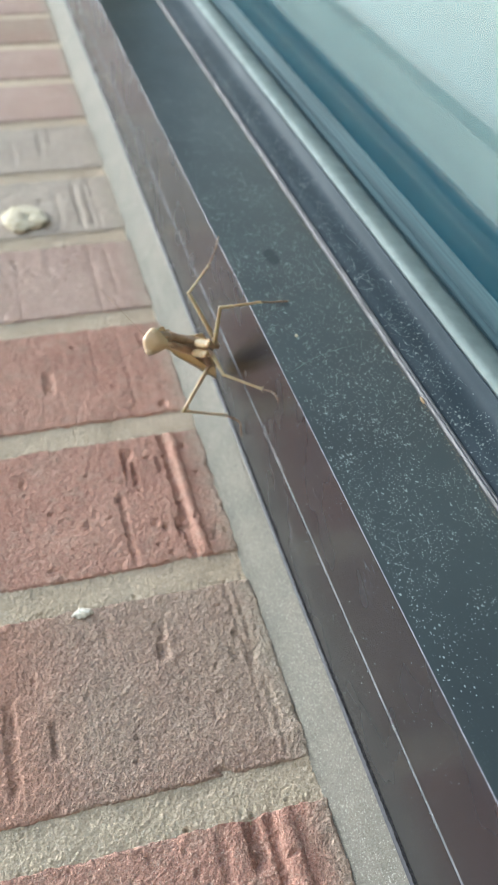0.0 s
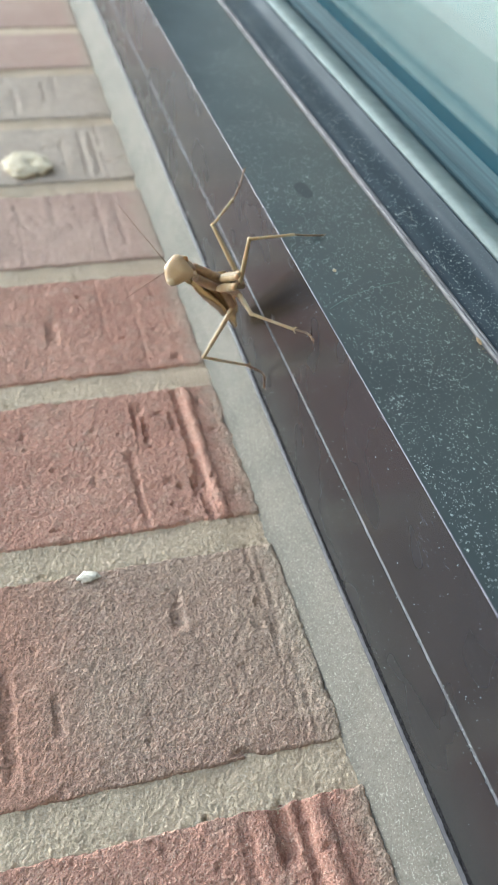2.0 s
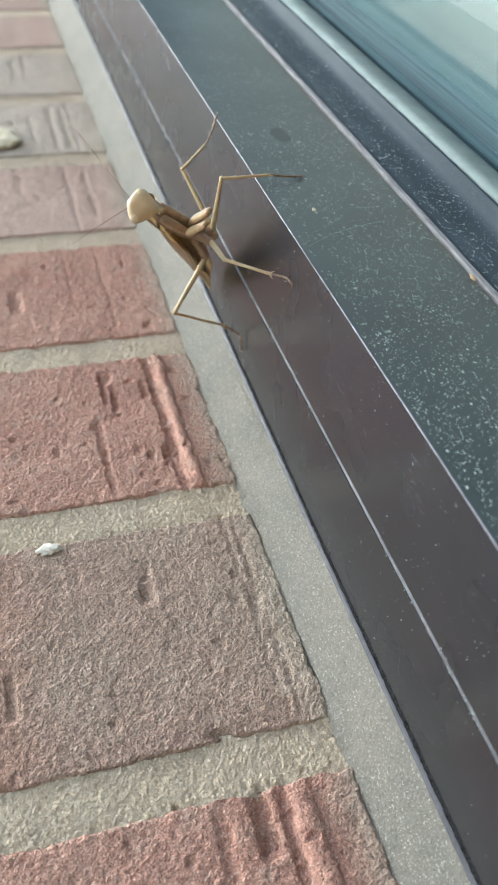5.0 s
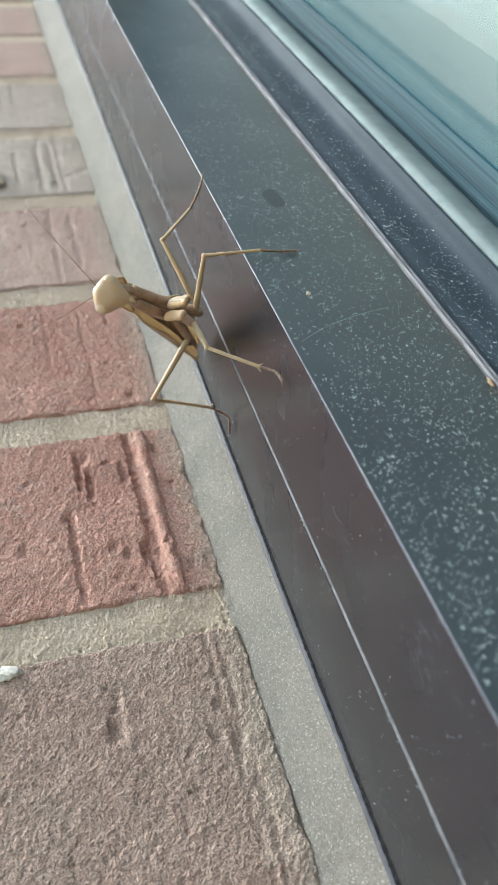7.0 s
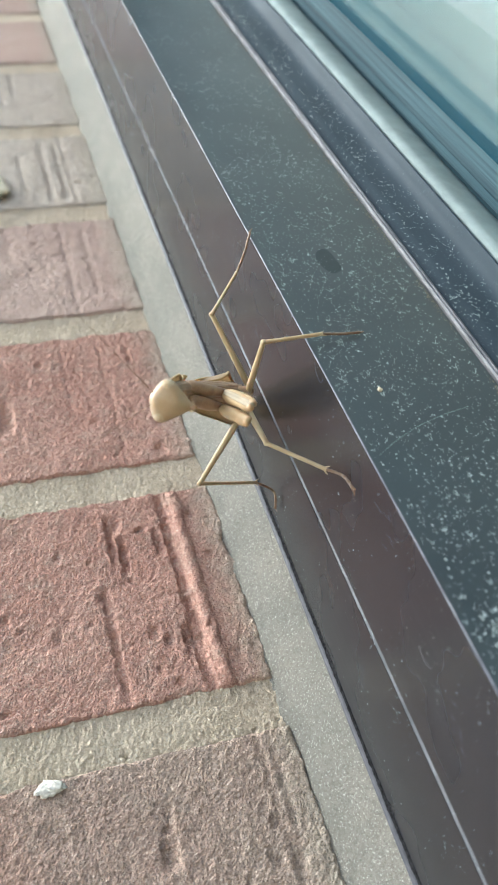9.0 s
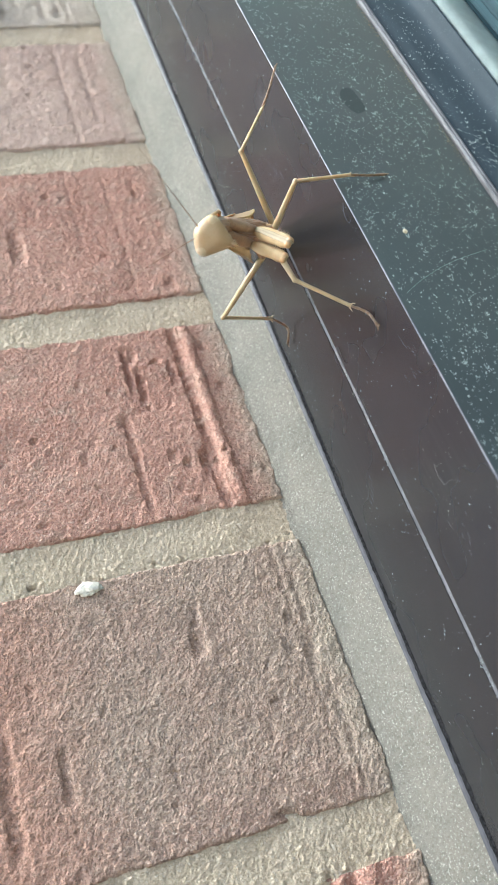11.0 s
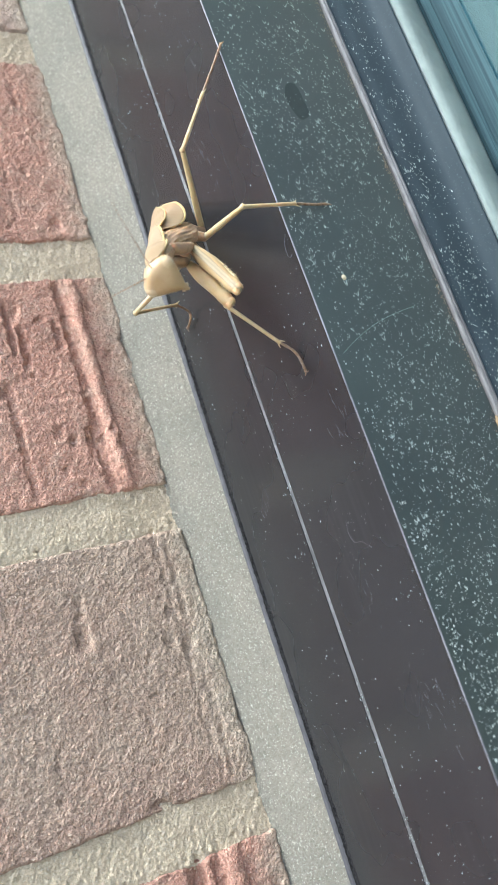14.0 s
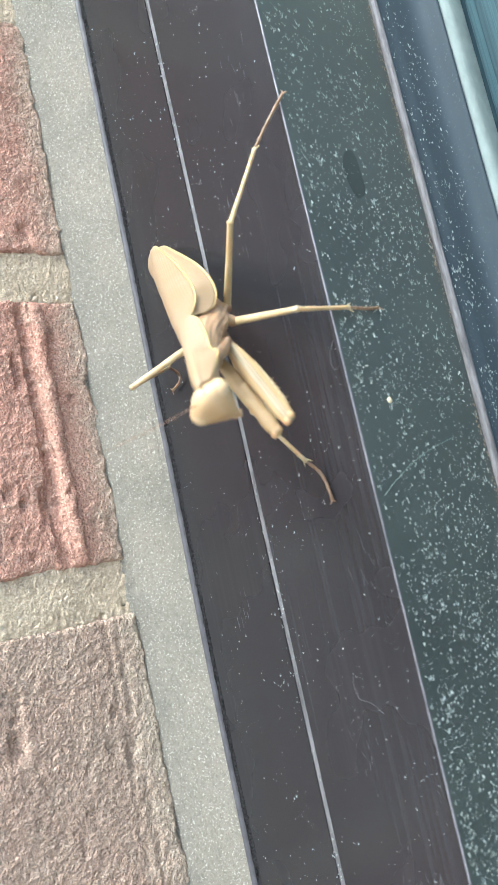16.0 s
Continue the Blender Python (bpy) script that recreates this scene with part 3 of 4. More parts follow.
for i in range(2400):
    z = 1.25 + 0.0003 * i
    rows.append([bm.verts.new((x + 0.00015 * crag(x, z, 0.0007, 51), y + swell(z) + 0.00025 * crag(y, z, 0.0011, 52), z)) for x, y in
                 ((0.0002, -0.0092), (-0.0003, -0.0101), (-0.0003, -0.0107), (0.0003, -0.0114))])
for a, b in zip(rows, rows[1:]):
    for k in range(3):
        bm.faces.new((a[k], a[k + 1], b[k + 1], b[k]))
part("black_gap_strip", bm, GAP_SHADE, wall, "crumbly black strip painted for the shaded gap beside the jamb")


# ---- dust, deposits and threads ----
def spot(bm, place, out, size, tall, rng):
    """A dried drop: a low dome, drawn out downwards. out is the axis it stands on."""
    x, y, z = place
    lift = size * 0.35
    ring = []
    for k in range(7):
        a = 2 * math.pi * k / 7
        r = size * rng.uniform(0.75, 1.15)
        s, h = math.cos(a) * r, math.sin(a) * r * tall
        ring.append(bm.verts.new((x + s, y + 0.00004, z + h) if out == "y" else (x + 0.00004, y + s, z + h)))
    top = bm.verts.new((x, y - lift, z - size * 0.2) if out == "y" else (x - lift, y, z - size * 0.2))
    for k in range(7):
        pair = (ring[k], ring[(k + 1) % 7], top)
        bm.faces.new(pair)


STOP_FACE = ((0.0328, -0.0655), (0.0370, -0.0658), (0.0395, -0.0662), (0.0412, -0.0665), (0.0424, -0.0671), (0.0431, -0.0680))
def trickle(bm, place, out, wide, tall, rng):
    """A drop that dried as it ran: a bead at the foot with two thin arms up from it."""
    x, y, z = place
    lean = rng.uniform(-0.35, 0.35)

    def point(s, h, lift):
        return bm.verts.new((x + s, y - lift, z + h) if out == "y" else (x - lift, y + s, z + h))

    foot = point(0.0, -0.30 * tall, 0.00002)
    for side in (-1, 1):
        reach = tall * rng.uniform(0.25, 0.9)
        bead = point(side * 0.30 * wide, -0.12 * tall, 0.00008)
        inner = point(side * 0.10 * wide, 0.0, 0.00006)
        end = point(side * wide * 0.5 + lean * reach, reach, 0.00001)
        bm.faces.new((foot, bead, inner) if side > 0 else (foot, inner, bead))
        bm.faces.new((bead, end, inner) if side > 0 else (bead, inner, end))


def on_stop(x):
    """The depth of the inner face or of the glazing stop at x."""
    for (xa, ya), (xb, yb) in zip(STOP_FACE, STOP_FACE[1:]):
        if xa < x <= xb:
            return ya + (yb - ya) * (x - xa) / (xb - xa)
    return -0.0655


rng = random.Random(4)
bm = bmesh.new()
for i in range(13000):
    z = rng.triangular(1.36, 1.60, 1.40) if i % 7 else rng.uniform(1.36, 1.86)
    x = rng.uniform(0.0008, 0.0425)
    if 0.0296 < x < 0.0332 or (x > 0.033 and rng.random() < 0.35) or crag(x, z, 0.008, 61) < rng.uniform(-0.7, 0.3):
        continue
    size = 0.000055 + 0.00011 * rng.random() ** 2.6 + (0.00013 if rng.random() < 0.02 else 0.0)
    spot(bm, (x, on_stop(x) - 0.00004, z), "y", size, rng.uniform(1.0, 1.7), rng)
for i in range(5600):
    z, x = rng.triangular(1.38, 1.86, 1.56), rng.uniform(0.0008, 0.0425)
    if 0.0296 < x < 0.0332 or crag(x, z, 0.012, 63) < rng.uniform(-0.6, 0.4):
        continue
    tall = 0.00040 + 0.0010 * rng.random() ** 2.0
    trickle(bm, (x, on_stop(x), z), "y", tall * rng.uniform(0.45, 0.8), tall, rng)
for i in range(6500):
    z, y = rng.uniform(1.36, 1.70), -rng.uniform(0.013, 0.0645)
    if crag(y, z, 0.01, 62) < rng.uniform(-0.3, 0.5):
        continue
    if i % 9:
        spot(bm, (-0.00003, y, z), "x", 0.00004 + 0.00010 * rng.random() ** 4, rng.uniform(1.0, 1.6), rng)
    else:
        tall = 0.0003 + 0.0006 * rng.random() ** 2
        trickle(bm, (0.0, y, z), "x", tall * rng.uniform(0.3, 0.7), tall, rng)
for i in range(2600):
    z = rng.uniform(1.36, 1.72)
    if crag(0.0, z, 0.012, 64) < rng.uniform(-0.4, 0.6):
        continue
    spot(bm, (-0.00006, -0.0358 + rng.gauss(0.0, 0.0004), z), "x", 0.00004 + 0.00010 * rng.random() ** 3, rng.uniform(1.0, 2.2), rng)
tagged(part("dust_spots", bm, DUST, window, "pale dried drops of dust"), kind="stuff")


bm = bmesh.new()
for i in range(5200):
    z = rng.uniform(1.36, 1.80)
    if crag(0.0, z, 0.009, 65) < rng.uniform(-0.5, 0.4):
        continue
    x = 0.0300 - abs(rng.gauss(0.0, 0.0005))
    spot(bm, (x, -0.0656, z), "y", 0.00004 + 0.00012 * rng.random() ** 2, rng.uniform(1.0, 1.8), rng)
tagged(part("lip_dirt", bm, CAKED, window, "tan dirt caked along the lip of the glazing stop"), kind="stuff")


def crust(name, centre, size, out, material, label, category, seed, hole=0.0, rough=0.0):
    """A lump stuck to a face."""
    bm = bmesh.new()
    bmesh.ops.create_icosphere(bm, subdivisions=4, radius=1.0)
    for v in bm.verts:
        p = v.co.copy()
        bulge = 1 + 0.28 * noise.noise(p * 1.4 + Vector((seed, 0, 0))) + 0.14 * noise.noise(p * 3.6 + Vector((0, seed, 0)))
        bulge += rough * (noise.noise(p * 2.6 + Vector((seed, seed, 0))) + 0.7 * noise.noise(p * 6.0 + Vector((0, 0, seed))))
        dent = hole * math.exp(-((p.x - 0.15) ** 2 + (p.z + 0.2) ** 2) / 0.03)
        v.co = Vector((p.x * size[0] * bulge, p.y * size[1] * bulge * (1 - dent), p.z * size[2] * bulge))
    ob = part(name, bm, material, None, "", True)
    ob.location = centre
    return tagged(ob, label, category)


crust("deposit", (-0.0550, -0.0012, 1.6865), (0.0108, 0.0024, 0.0120), "y", DROPPING, "cream-white dried deposit stuck to a grey brick", "deposit", 3.0, 0.9)
crust("mortar_crumb", (-0.0578, -0.0003, 1.4538), (0.0026, 0.0009, 0.0015), "y", LIME, "small white crumb stuck at a mortar joint", "crumb", 5.0, 0.0, 0.28)
crust("pale_grit", (0.0082, -0.0657, 1.4805), (0.00042, 0.0003, 0.0005), "y", DROPPING, "cream grain of grit on the dusty jamb", "grit", 7.0)
crust("tan_sliver", (0.0298, -0.0660, 1.4472), (0.00035, 0.00035, 0.0012), "y", RUST, "tan sliver of dirt caught at the seam", "sliver", 8.0)

def thread(name, points, radius, material, label):
    bm = bmesh.new()
    path = bend(points, 6)
    tube(bm, path, radius, 5)
    return tagged(part(name, bm, material, None, "", True), label, "thread")


thread("long_hair", [(0.0018, -0.0657, 1.4652), (0.0055, -0.0658, 1.4675), (0.0106, -0.0658, 1.4700), (0.0160, -0.0658, 1.4718), (0.0218, -0.0657, 1.4731)], 0.00003, THREAD,
       "long pale hair lying on the dusty jamb")
thread("short_fibre", [(-0.0001, -0.0645, 1.4912), (-0.0002, -0.0634, 1.4898), (-0.0002, -0.0630, 1.4880), (-0.0002, -0.0634, 1.4868), (-0.0001, -0.0643, 1.4868)], 0.00003, SCUFF,
       "short curled pale fibre on the jamb")
thread("curled_fibre", [(-0.0001, -0.0510, 1.4385), (-0.0002, -0.0506, 1.4362), (-0.0002, -0.0514, 1.4342), (-0.0002, -0.0536, 1.4336), (-0.0001, -0.0560, 1.4318)], 0.00003, SCUFF,
       "curled pale fibre on the jamb")
# a dull oval, darker than the inner face round it
bm = bmesh.new()
for k in range(24):
    a = 2 * math.pi * k / 24
    r = 1 + 0.25 * crag(math.cos(a), math.sin(a), 0.9, 71)
    bm.verts.new((0.0136 + 0.0022 * r * math.cos(a), -0.06556, 1.5214 + 0.0045 * r * math.sin(a)))
bm.faces.new(bm.verts)
part("patch", bm, DULL, window, "dull dark oval on the dusty jamb")

bm = bmesh.new()
rng = random.Random(12)
for y0, z0, count, reach in ((-0.0575, 1.4010, 22, 0.0030), (-0.0500, 1.4260, 9, 0.0022), (-0.0590, 1.4560, 10, 0.0020), (-0.0470, 1.5180, 12, 0.0026), (-0.0560, 1.5420, 14, 0.0026), (-0.0240, 1.4520, 8, 0.0022)):
    for k in range(count):
        y, z = y0 + rng.gauss(0, reach), z0 + rng.gauss(0, reach * 1.6)
        run, lean = rng.uniform(0.0008, 0.0030), rng.uniform(-0.25, 0.25)
        tube(bm, [(0.0, y, z), (-0.00001, y + lean * run * 0.5, z + run * 0.5), (0.0, y + lean * run * 1.1, z + run)], [0.00001, 0.000028, 0.00001], 4)
part("scratches", bm, SCUFF, window, "faint pale brush marks on the jamb")

# ---- the mantis ----
mantis = new("mantis")
mantis.location = (-0.012, -0.054, 1.499)
tagged(mantis, "pale tan praying mantis clinging head down to the jamb", "mantis")
HOME = Vector(mantis.location)


def limb(name, points, radii, material, sides=10, flat=1.0, up=None, label="", parent=None, origin=None):
    """A part of the mantis along points in the world."""
    bm = bmesh.new()
    path = bend(points, 6)
    base = Vector(origin) if origin else HOME
    tube(bm, [p - base for p in path], spread(radii, len(path)), sides, flat, up)
    return part(name, bm, material, parent or mantis, label, True)


def blob(name, points, radii, material, label="", parent=None, origin=None, rounds=2):
    """A smooth shell round several balls."""
    bm = bmesh.new()
    base = Vector(origin) if origin else HOME
    for p, r in zip(points, radii):
        made = bmesh.ops.create_icosphere(bm, subdivisions=2, radius=r)["verts"]
        for v in made:
            v.co += Vector(p) - base
    hull = bmesh.ops.convex_hull(bm, input=bm.verts)
    inner = set(v for v in hull["geom_interior"] if isinstance(v, bmesh.types.BMVert))
    bmesh.ops.delete(bm, geom=list(inner), context="VERTS")
    bmesh.ops.subdivide_edges(bm, edges=[e for e in bm.edges if e.calc_length() > 0.0006], cuts=2, use_grid_fill=True)
    bmesh.ops.triangulate(bm, faces=bm.faces)
    for i in range(rounds):
        bmesh.ops.smooth_vert(bm, verts=bm.verts, factor=0.5, use_axis_x=True, use_axis_y=True, use_axis_z=True)
    return part(name, bm, material, parent or mantis, label, True)


# head: two eyes and the mouth make the triangle
EYES = (Vector((-0.0311, -0.0676, 1.4801)), Vector((-0.0296, -0.0708, 1.4823)))
MOUTH = Vector((-0.0266, -0.0690, 1.4792))
FACE = (EYES[1] - EYES[0]).cross(MOUTH - EYES[0]).normalized() * -1
CROWN = (EYES[0] + EYES[1]) / 2
NECK = Vector((-0.0283, -0.0668, 1.4838))
head = blob("head", [EYES[0], EYES[1], CROWN + (CROWN - MOUTH) * 0.14, MOUTH, CROWN.lerp(MOUTH, 0.45) + FACE * 0.0004, CROWN.lerp(NECK, 0.6)],
            [0.00165, 0.00165, 0.00205, 0.00065, 0.0015, 0.0013], HEADSHELL, "cream triangular head", None, NECK)
head.location = NECK - HOME
for eye in EYES:
    bm = bmesh.new()
    bmesh.ops.create_uvsphere(bm, u_segments=20, v_segments=12, radius=1.0)
    axis = (eye - MOUTH).normalized()
    side = axis.cross(FACE).normalized()
    for v in bm.verts:
        v.co = (axis * v.co.x * 0.00152 + side * v.co.y * 0.00150 + FACE * v.co.z * 0.00160) + eye + (eye - CROWN) * 0.03 - NECK
    part("eye", bm, EYE, head, "large cream compound eye", True)
limb("jaw", [MOUTH + (CROWN - MOUTH) * 0.2, MOUTH + (MOUTH - CROWN) * 0.12, MOUTH + (MOUTH - CROWN) * 0.26 - FACE * 0.0003],
     [0.0007, 0.0005, 0.00022], SHELL, 8, 1.0, None, "tan jaw", head, NECK)
# forebody shield, body and wings, laid out along the body: a backwards, s to its right side, b to its back, in millimetres
REAR = Vector((-0.0200, -0.0560, 1.4970))
TIP = Vector((-0.0030, -0.0236, 1.5256))
AXIS = (TIP - REAR).normalized()
BACK = (Vector((-1, 0, 0)) - Vector((-1, 0, 0)).dot(AXIS) * AXIS).normalized()
SIDE = AXIS.cross(BACK).normalized()
BODY = Matrix.Translation(REAR - HOME) @ Matrix((AXIS, -SIDE, BACK)).transposed().to_4x4()


def at(a, s, b):
    return Vector((a, -s, b)) * 0.001


def shell(name, stations, material, label, thick=0.00018, steps=5, across=18, ripple=0.0):
    """A curved plate through stations of (left rim, crest, right rim); its local x runs backwards along the body."""
    lines = [bend(line, steps) for line in zip(*stations)]
    bm = bmesh.new()
    rows = []
    for left, crest, right in zip(*lines):
        row = []
        for j in range(across + 1):
            v = -1 + 2 * j / across
            rim = left if v < 0 else right
            w = abs(v)
            p = crest + (rim - crest) * w
            # round the plate over between its crest and its rims
            p = p + Vector((0, 0, 1)) * (1 - (2 * w - 1) ** 2) * 0.16 * (rim - crest).length
            p = p + Vector((0, 0, ripple * math.sin(11.0 * w + 600 * p.x)))
            row.append(bm.verts.new(p))
        rows.append(row)
    for r, q in zip(rows, rows[1:]):
        for j in range(across):
            bm.faces.new((r[j], q[j], q[j + 1], r[j + 1]))
    bm.normal_update()
    bmesh.ops.solidify(bm, geom=bm.faces[:], thickness=thick)
    bmesh.ops.recalc_face_normals(bm, faces=bm.faces)
    ob = part(name, bm, material, mantis, label, True)
    ob.matrix_basis = BODY
    return ob, lines


def rim(name, points, radius, parent, label=""):
    bm = bmesh.new()
    tube(bm, points, [radius * math.sin(math.pi * (0.12 + 0.76 * i / (len(points) - 1))) for i in range(len(points))], 7)
    return part(name, bm, RIM, parent, label, True)


def trunk(name, stations, material, label):
    """A closed body part: stations of (a, s, b, half width, half height)."""
    bm = bmesh.new()
    rings = []
    path = bend([at(*q[:3]) for q in stations], 9)
    wide = spread([q[3] for q in stations], len(path))
    tall = spread([q[4] for q in stations], len(path))
    for p, w, h in zip(path, wide, tall):
        # soft lengthwise pleats that wander a little
        turns = [2 * math.pi * k / 72 for k in range(72)]
        rings.append([bm.verts.new(p + Vector((0, math.cos(a) * w, math.sin(a) * h)) * 0.001 * (
            1 + 0.035 * math.sin(9 * a + p.x * 260) + 0.030 * math.sin(17 * a - p.x * 420) + 0.02 * math.sin(5 * a + p.x * 2100))) for a in turns])
    for low, high in zip(rings, rings[1:]):
        for k in range(72):
            bm.faces.new((low[k], low[(k + 1) % 72], high[(k + 1) % 72], high[k]))
    bm.faces.new(rings[0][::-1])
    bm.faces.new(rings[-1])
    bmesh.ops.recalc_face_normals(bm, faces=bm.faces)
    ob = part(name, bm, material, mantis, label, True)
    ob.matrix_basis = BODY
    return ob


plate, lines = shell("pronotum", [(at(*l), at(*m), at(*r)) for l, m, r in (
    ((-21.6, -2.7, 3.0), (-22.0, -1.6, 3.7), (-21.6, -0.4, 2.3)),
    ((-19.8, -3.0, 3.1), (-20.0, -1.2, 4.1), (-18.8, 0.7, 1.1)),
    ((-17.0, -2.8, 3.0), (-17.0, -0.7, 4.0), (-15.6, 1.6, 0.4)),
    ((-14.0, -2.6, 2.8), (-14.0, -0.4, 3.8), (-13.0, 1.0, 0.6)),
    ((-10.0, -2.5, 2.5), (-10.0, -0.2, 3.4), (-10.0, 2.0, 0.8)),
    ((-6.0, -2.2, 2.3), (-6.0, 0.1, 3.0), (-6.0, 2.5, 1.0)),
    ((-3.6, -1.6, 2.3), (-3.2, 0.9, 2.8), (-3.8, 2.6, 1.6)),
    ((-2.6, 0.5, 2.4), (-2.4, 1.2, 2.6), (-2.7, 2.0, 2.1)))], PLATE, "cream shield of the forebody with wavy yellow rims", 0.00022, 5, 18)
rim("shield_rim", [p + Vector((0, 0, 0.0001)) for p in lines[2]], 0.00030, plate)
rim("shield_rim", lines[0], 0.00018, plate)

trunk("underbody", [(-21.0, -1.6, 2.0, 1.1, 1.2), (-16.0, -0.9, 1.3, 1.5, 1.6), (-9.0, -0.4, 0.2, 1.6, 2.0), (-3.0, -0.3, -0.9, 1.8, 2.6), (3.0, -0.3, -2.7, 1.9, 3.3), (9.0, -0.2, -4.4, 1.9, 3.0), (14.0, 0.0, -4.7, 1.4, 2.4)],
      UNDER, "grey-brown underside")
trunk("abdomen", [(5.0, -0.2, -2.2, 2.2, 2.2), (14.0, -0.4, -2.3, 2.6, 2.0), (24.0, -0.5, -1.6, 2.2, 1.3), (33.0, -0.6, -0.9, 1.6, 0.9), (38.0, -0.6, -0.7, 0.6, 0.3)], BELLY, "dull rust-brown abdomen")

# the far wing cover reaches under the one on top, which ends in a yellow fold
low_wing, lines = shell("wing_cover", [(at(*l), at(*m), at(*r)) for l, m, r in (
    ((-1.0, 0.2, 1.6), (-0.2, 1.2, 1.0), (1.2, 1.8, -1.4)),
    ((2.0, 0.0, 1.9), (2.5, 2.0, 0.6), (5.0, 2.3, -3.6)),
    ((6.0, 0.0, 1.8), (6.0, 3.0, -0.4), (8.5, 3.3, -4.5)),
    ((11.0, 0.0, 1.6), (11.0, 3.2, -0.8), (13.0, 4.3, -4.3)),
    ((20.0, 0.0, 1.0), (20.0, 2.9, -1.1), (20.0, 4.5, -3.6)),
    ((30.0, 0.0, 0.4), (30.0, 2.1, -1.1), (30.0, 3.4, -3.0)),
    ((38.0, -0.1, -0.1), (38.0, 1.2, -0.8), (38.0, 2.4, -2.4)),
    ((43.0, -0.3, -0.5), (43.0, 0.7, -0.9), (43.0, 1.7, -2.0)),
    ((45.6, -0.6, -0.6), (45.6, 0.1, -0.9), (45.6, 0.7, -1.3)))], PLATE, "smooth pale tan wing cover with a cream rim", 0.00016, 5, 18)
rim("wing_rim", [p + Vector((0, 0, 0.0001)) for p in lines[2]], 0.00032, low_wing, "cream rolled rim of the wing")
top_wing, lines = shell("wing_cover", [(at(*l), at(*m), at(*r)) for l, m, r in (
    ((-5.5, -3.2, 1.2), (-4.0, -1.4, 2.3), (-1.6, 1.6, 1.6)),
    ((-1.0, -4.2, 0.5), (0.0, -1.2, 2.5), (1.0, 2.4, 0.6)),
    ((5.0, -5.3, -1.6), (5.0, -1.5, 2.5), (5.0, 3.0, -0.4)),
    ((10.0, -5.5, -1.9), (10.0, -1.6, 2.3), (10.0, 3.5, -0.8)),
    ((20.0, -5.5, -1.9), (20.0, -1.6, 1.7), (20.0, 3.2, -1.0)),
    ((30.0, -5.4, -1.6), (30.0, -1.6, 1.1), (30.0, 2.5, -1.0)),
    ((38.0, -4.7, -1.1), (38.0, -1.4, 0.6), (38.0, 1.7, -0.7)),
    ((43.0, -4.2, -0.2), (43.0, -1.2, 0.1), (43.0, 1.3, -0.6)),
    ((46.0, -3.2, -0.3), (46.0, -1.3, -0.1), (46.0, 0.7, -0.6)),
    ((47.4, -2.0, -0.4), (47.5, -1.2, -0.3), (47.4, -0.3, -0.5)))], WING, "pale tan veined wing cover, lying on top", 0.00016, 5, 20, 0.00003)
rim("wing_rim", [p + Vector((0, 0, 0.0001)) for p in lines[2]], 0.00024, top_wing, "yellow inner fold of the wing")
rim("wing_rim", lines[0], 0.00020, top_wing, "cream outer rim of the wing")

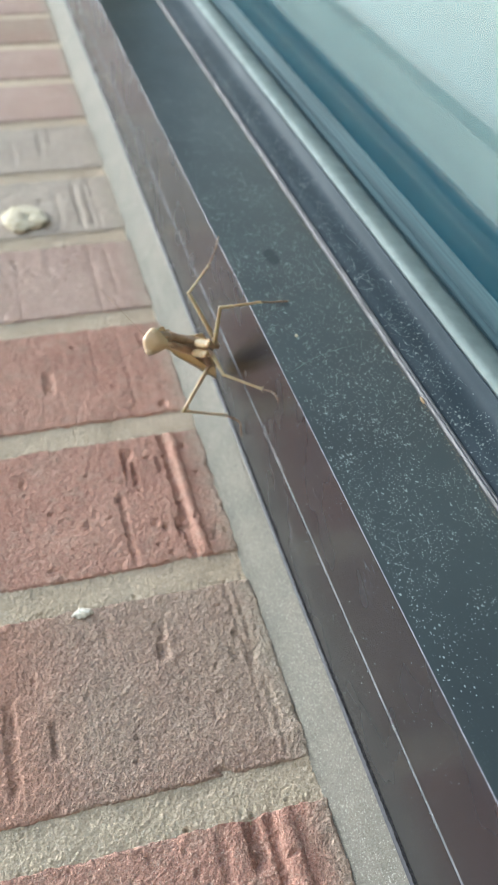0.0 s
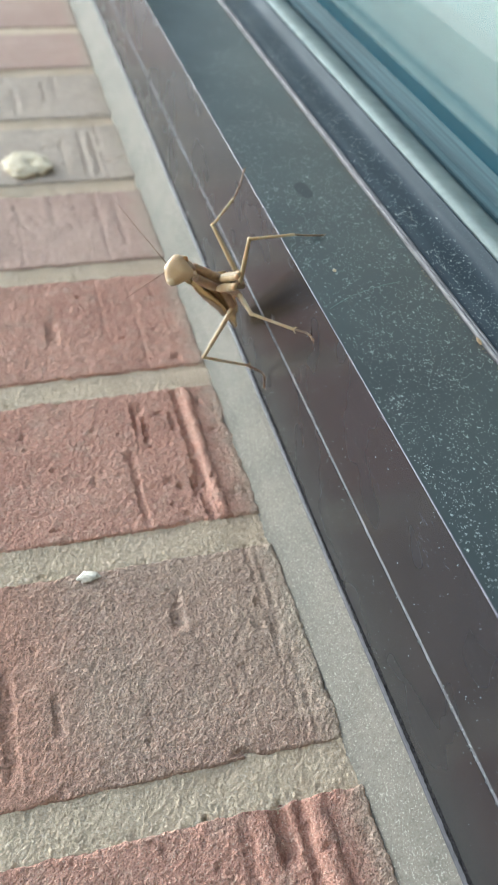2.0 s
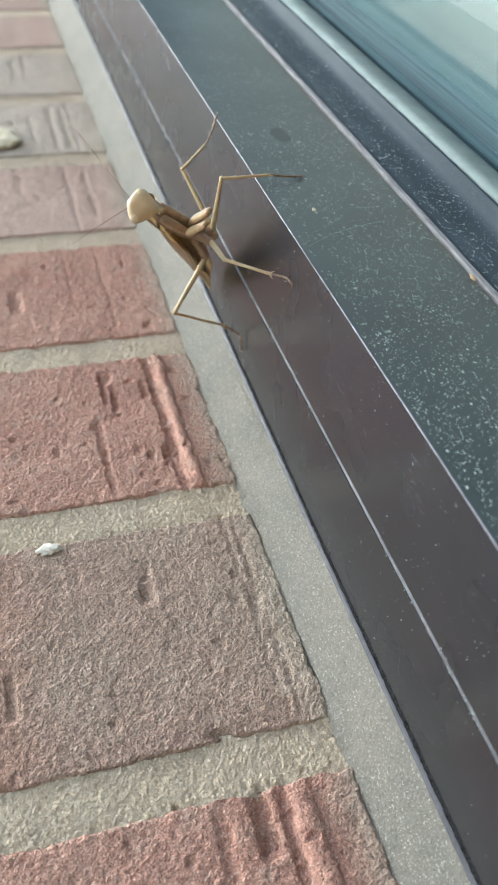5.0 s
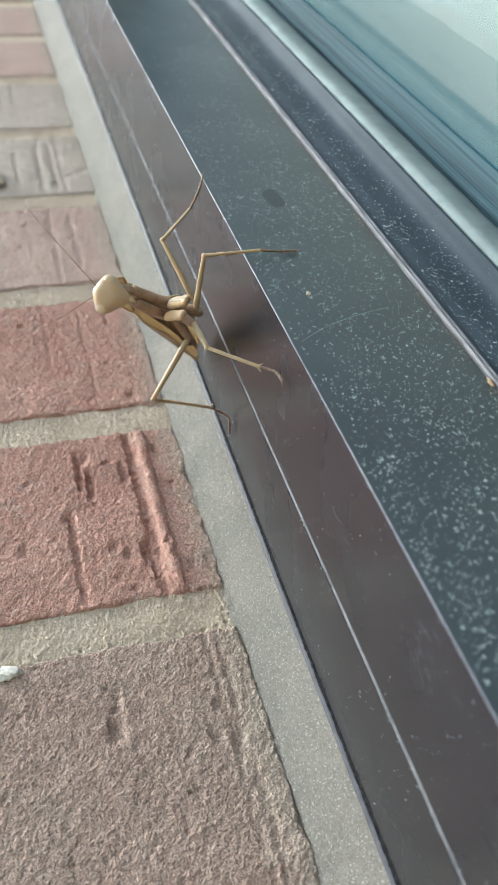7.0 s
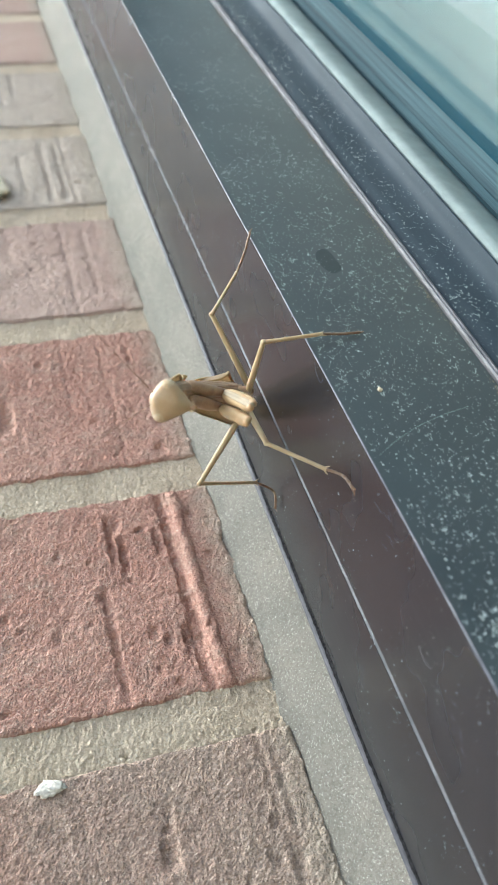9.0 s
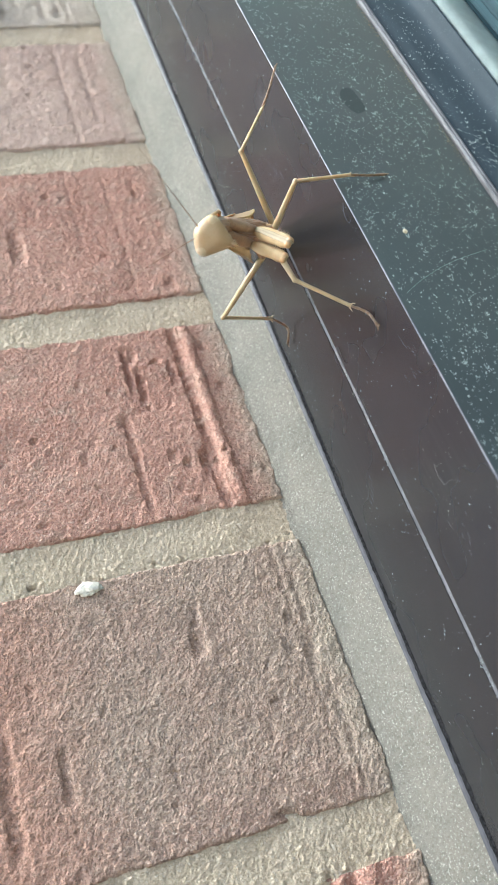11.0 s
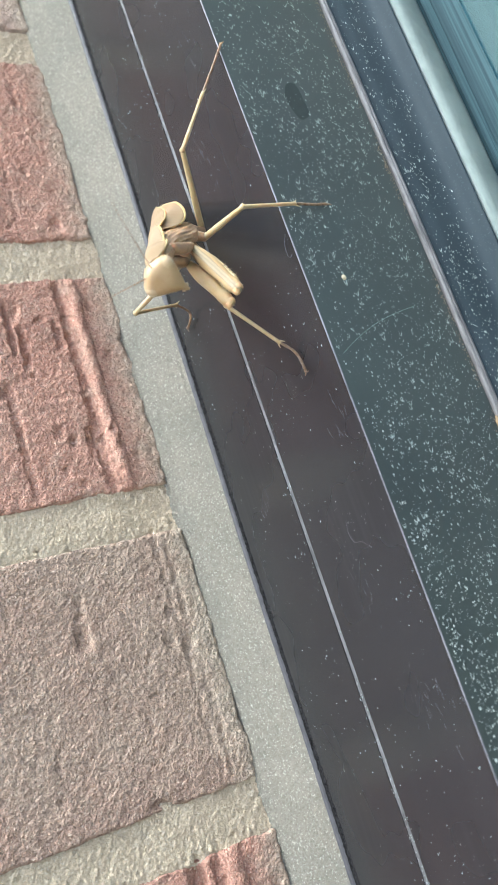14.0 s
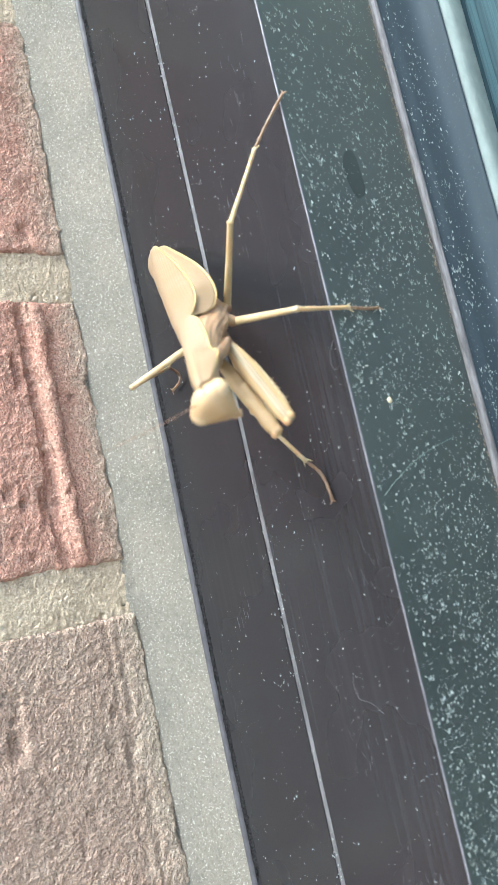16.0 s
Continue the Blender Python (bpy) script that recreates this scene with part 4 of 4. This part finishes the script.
# forelegs folded under the head
for shoulder, elbow, knee, wide, side in (((-0.0243, -0.0648, 1.4890), (-0.0164, -0.0580, 1.4936), (-0.0164, -0.0681, 1.4784), 1.42, 1),
                                          ((-0.0240, -0.0625, 1.4880), (-0.0177, -0.0568, 1.4912), (-0.0174, -0.0660, 1.4770), 1.25, -1)):
    shoulder, elbow, knee = Vector(shoulder), Vector(elbow), Vector(knee)
    limb("fore_coxa", [shoulder, shoulder.lerp(elbow, 0.5) + Vector((0.0, 0.0, -0.0002)), elbow], [0.00105, 0.00115, 0.00085], UNDER, 12)
    along = (knee - elbow).normalized()
    across = Vector((0.75, -0.55, 0.36))
    across = (across - across.dot(along) * along).normalized()
    frame_of = Matrix.Translation((elbow + knee) / 2 - HOME) @ Matrix((along, across, along.cross(across))).transposed().to_4x4()
    half = (knee - elbow).length / 2
    bm = bmesh.new()
    rings = []
    for i in range(26):
        u = i / 25
        w = wide * 0.001 * spread((0.30, 0.62, 0.82, 0.95, 1.03, 1.05, 1.01, 0.96, 0.90, 0.84, 0.95, 0.88, 0.50), 26)[i]
        x = -half - 0.0004 + u * (2 * half + 0.0011)
        rings.append([bm.verts.new((x, math.cos(k * math.pi / 9) * w, math.sin(k * math.pi / 9) * w * 0.66)) for k in range(18)])
    for low, high in zip(rings, rings[1:]):
        for k in range(18):
            bm.faces.new((low[k], low[(k + 1) % 18], high[(k + 1) % 18], high[k]))
    bm.faces.new(rings[0][::-1])
    bm.faces.new(rings[-1])
    thigh = part("fore_femur", bm, THIGH if side > 0 else PLAIN_THIGH, mantis, "grasping thigh with a pale grey band" if side > 0 else "plain straw-coloured grasping thigh", True)
    thigh.matrix_basis = frame_of
    edge = wide * 0.00098
    bm = bmesh.new()
    tube(bm, [Vector((half * q, edge * h, -0.0004)) for q, h in ((0.85, 0.75), (0.6, 1.0), (0.2, 1.08), (-0.3, 1.04), (-0.75, 0.7))], [0.00022, 0.00030, 0.00028, 0.00024, 0.00012], 8)
    part("fore_tibia", bm, LEG, thigh, "folded spiny shin", True)
    # a swollen lobe closes the knee beside the folded shin
    bm = bmesh.new()
    for along_by, side_by, r in ((0.00035, -0.00040, 0.00062), (-0.00015, 0.00050, 0.00066)):
        made = bmesh.ops.create_icosphere(bm, subdivisions=3, radius=r * wide / 1.35)["verts"]
        for v in made:
            v.co = Vector((v.co.x * 1.2 + half + along_by, v.co.y + side_by, v.co.z))
    part("fore_knee", bm, KNEE, thigh, "swollen peach-coloured knee", True)
    bm = bmesh.new()
    for k in range(6):
        p = Vector((half * (0.78 - 0.115 * k), edge * (1.05 - 0.02 * (k - 4) ** 2 * 0.4), 0.0001))
        tube(bm, [p, p + Vector((0.0001, 0.00040 + 0.00016 * (k % 2), 0.0002))], [0.00014, 0.00004], 5)
    part("spines", bm, FOOT, thigh, "row of dark spines", True)

# walking legs: base, knee, ankle, foot
LEGS = (((-0.0075, -0.0490, 1.5030), (-0.0142, -0.0627, 1.5115), (-0.0050, -0.0622, 1.5258), ((-0.0022, -0.0637, 1.5302), (0.0001, -0.0664, 1.5342))),
        ((-0.0096, -0.0527, 1.4990), (-0.0089, -0.0672, 1.4955), (0.0027, -0.0671, 1.4960), ((0.0070, -0.0664, 1.4962), (0.0106, -0.0660, 1.4965))),
        ((-0.0110, -0.0520, 1.4945), (-0.0109, -0.0538, 1.4831), (-0.0028, -0.0546, 1.4738), ((-0.0009, -0.0549, 1.4719), (-0.0006, -0.0557, 1.4698), (-0.0006, -0.0562, 1.4667))),
        ((-0.0110, -0.0455, 1.4990), (-0.0200, -0.0338, 1.4939), (-0.0050, -0.0239, 1.5004), ((-0.0014, -0.0214, 1.4999), (-0.0009, -0.0207, 1.4984), (-0.0009, -0.0177, 1.4975))))
for base, knee, ankle, sole in LEGS:
    base, knee, ankle, foot = map(Vector, (base, knee, ankle, sole[-1]))
    limb("coxa", [REAR + AXIS * 0.006 - BACK * 0.003, base.lerp(REAR + AXIS * 0.006 - BACK * 0.003, 0.5), base], [0.0016, 0.0012, 0.0009], UNDER, 10)
    toes = bend([ankle, *sole], 10)
    pale = base.z == 1.4990 and base.y < -0.05
    limb("femur", [base, base.lerp(knee, 0.45), knee], [0.00070, 0.00062, 0.00047], PALE_LEG if pale else LEG, 10, 1.0, None, "whitish thigh" if pale else "")
    bm = bmesh.new()
    bmesh.ops.create_icosphere(bm, subdivisions=2, radius=0.00058, matrix=Matrix.Translation(knee - HOME))
    part("knee", bm, LEG, mantis, "", True)
    limb("tibia", [knee, knee.lerp(ankle, 0.5), ankle], [0.00042, 0.00035, 0.00037], LEG, 8)
    bm = bmesh.new()
    thorn = (ankle - knee).normalized()
    for s in (-1, 1):
        off = thorn.cross(Vector((1, 0.3, 0))).normalized() * s * 0.0005
        tube(bm, [ankle - HOME - thorn * 0.0006, ankle - HOME + off, ankle - HOME + off * 1.7 + thorn * 0.0006], [0.0002, 0.00014, 0.00005], 5)
    part("spur", bm, LEG, mantis, "", True)
    bm = bmesh.new()
    joints = 5
    for k in range(joints):
        low, high = k * (len(toes) - 1) / joints, (k + 0.94) * (len(toes) - 1) / joints
        a, m, b = (toes[min(round(q), len(toes) - 1)] - HOME for q in (low, (low + high) / 2, high))
        tube(bm, [a, m, b], [0.00024, 0.00027, 0.00031], 7)
    for s in (-1, 1):
        claw = (foot - toes[-4]).normalized()
        side = claw.cross(Vector((1, 0, 0.2))).normalized() * s
        tube(bm, [foot - HOME, foot + claw * 0.0004 + side * 0.0004 - HOME, foot + claw * 0.0005 + side * 0.0008 - HOME], [0.00018, 0.00014, 0.00006], 5)
    part("tarsus", bm, FOOT, mantis, "brown jointed foot", True)

# small mouth feelers and the brown line over the brow
for s in (-1, 1):
    step = (EYES[1] - EYES[0]).normalized() * s
    limb("palp", [MOUTH + step * 0.0004, MOUTH + step * 0.0007 + (MOUTH - CROWN) * 0.08, MOUTH + step * 0.0005 + (MOUTH - CROWN) * 0.17],
         [0.00018, 0.00015, 0.00010], SHELL, 7, 1.0, None, "tan mouth feeler", head, NECK)
ROOTS = tuple(CROWN.lerp(eye, 0.4) + (CROWN - MOUTH) * 0.42 + FACE * 0.0008 for eye in EYES)
for root, way in zip(ROOTS, ((-0.0124, 0.0059, -0.0029), (-0.0110, -0.0160, 0.0012))):
    way = Vector(way)
    limb("antenna", [root, root + way * 0.5 + FACE * 0.0004, root + way], [0.00008, 0.00005, 0.00003], FEELER, 6, 1.0, None, "thin dark feeler", head, NECK)


# ---- what moves ----
def motions():
    rest = Matrix.Translation(NECK - HOME)
    # the head tips slowly as the camera comes round
    for thing, turns in ((head, ((0.0, 0.0), (2.0, 0.8), (6.5, -0.8), (9.5, 0.0), (12.0, -4.5), (12.5, -4.0), (14.5, 1.0), (15.0, 3.0), (16.0, 4.5))),):
        walk(thing, [(t, rest @ Matrix.Rotation(radians(a), 4, Vector((-0.48, -0.84, -0.27)))) for t, a in turns])


motions()
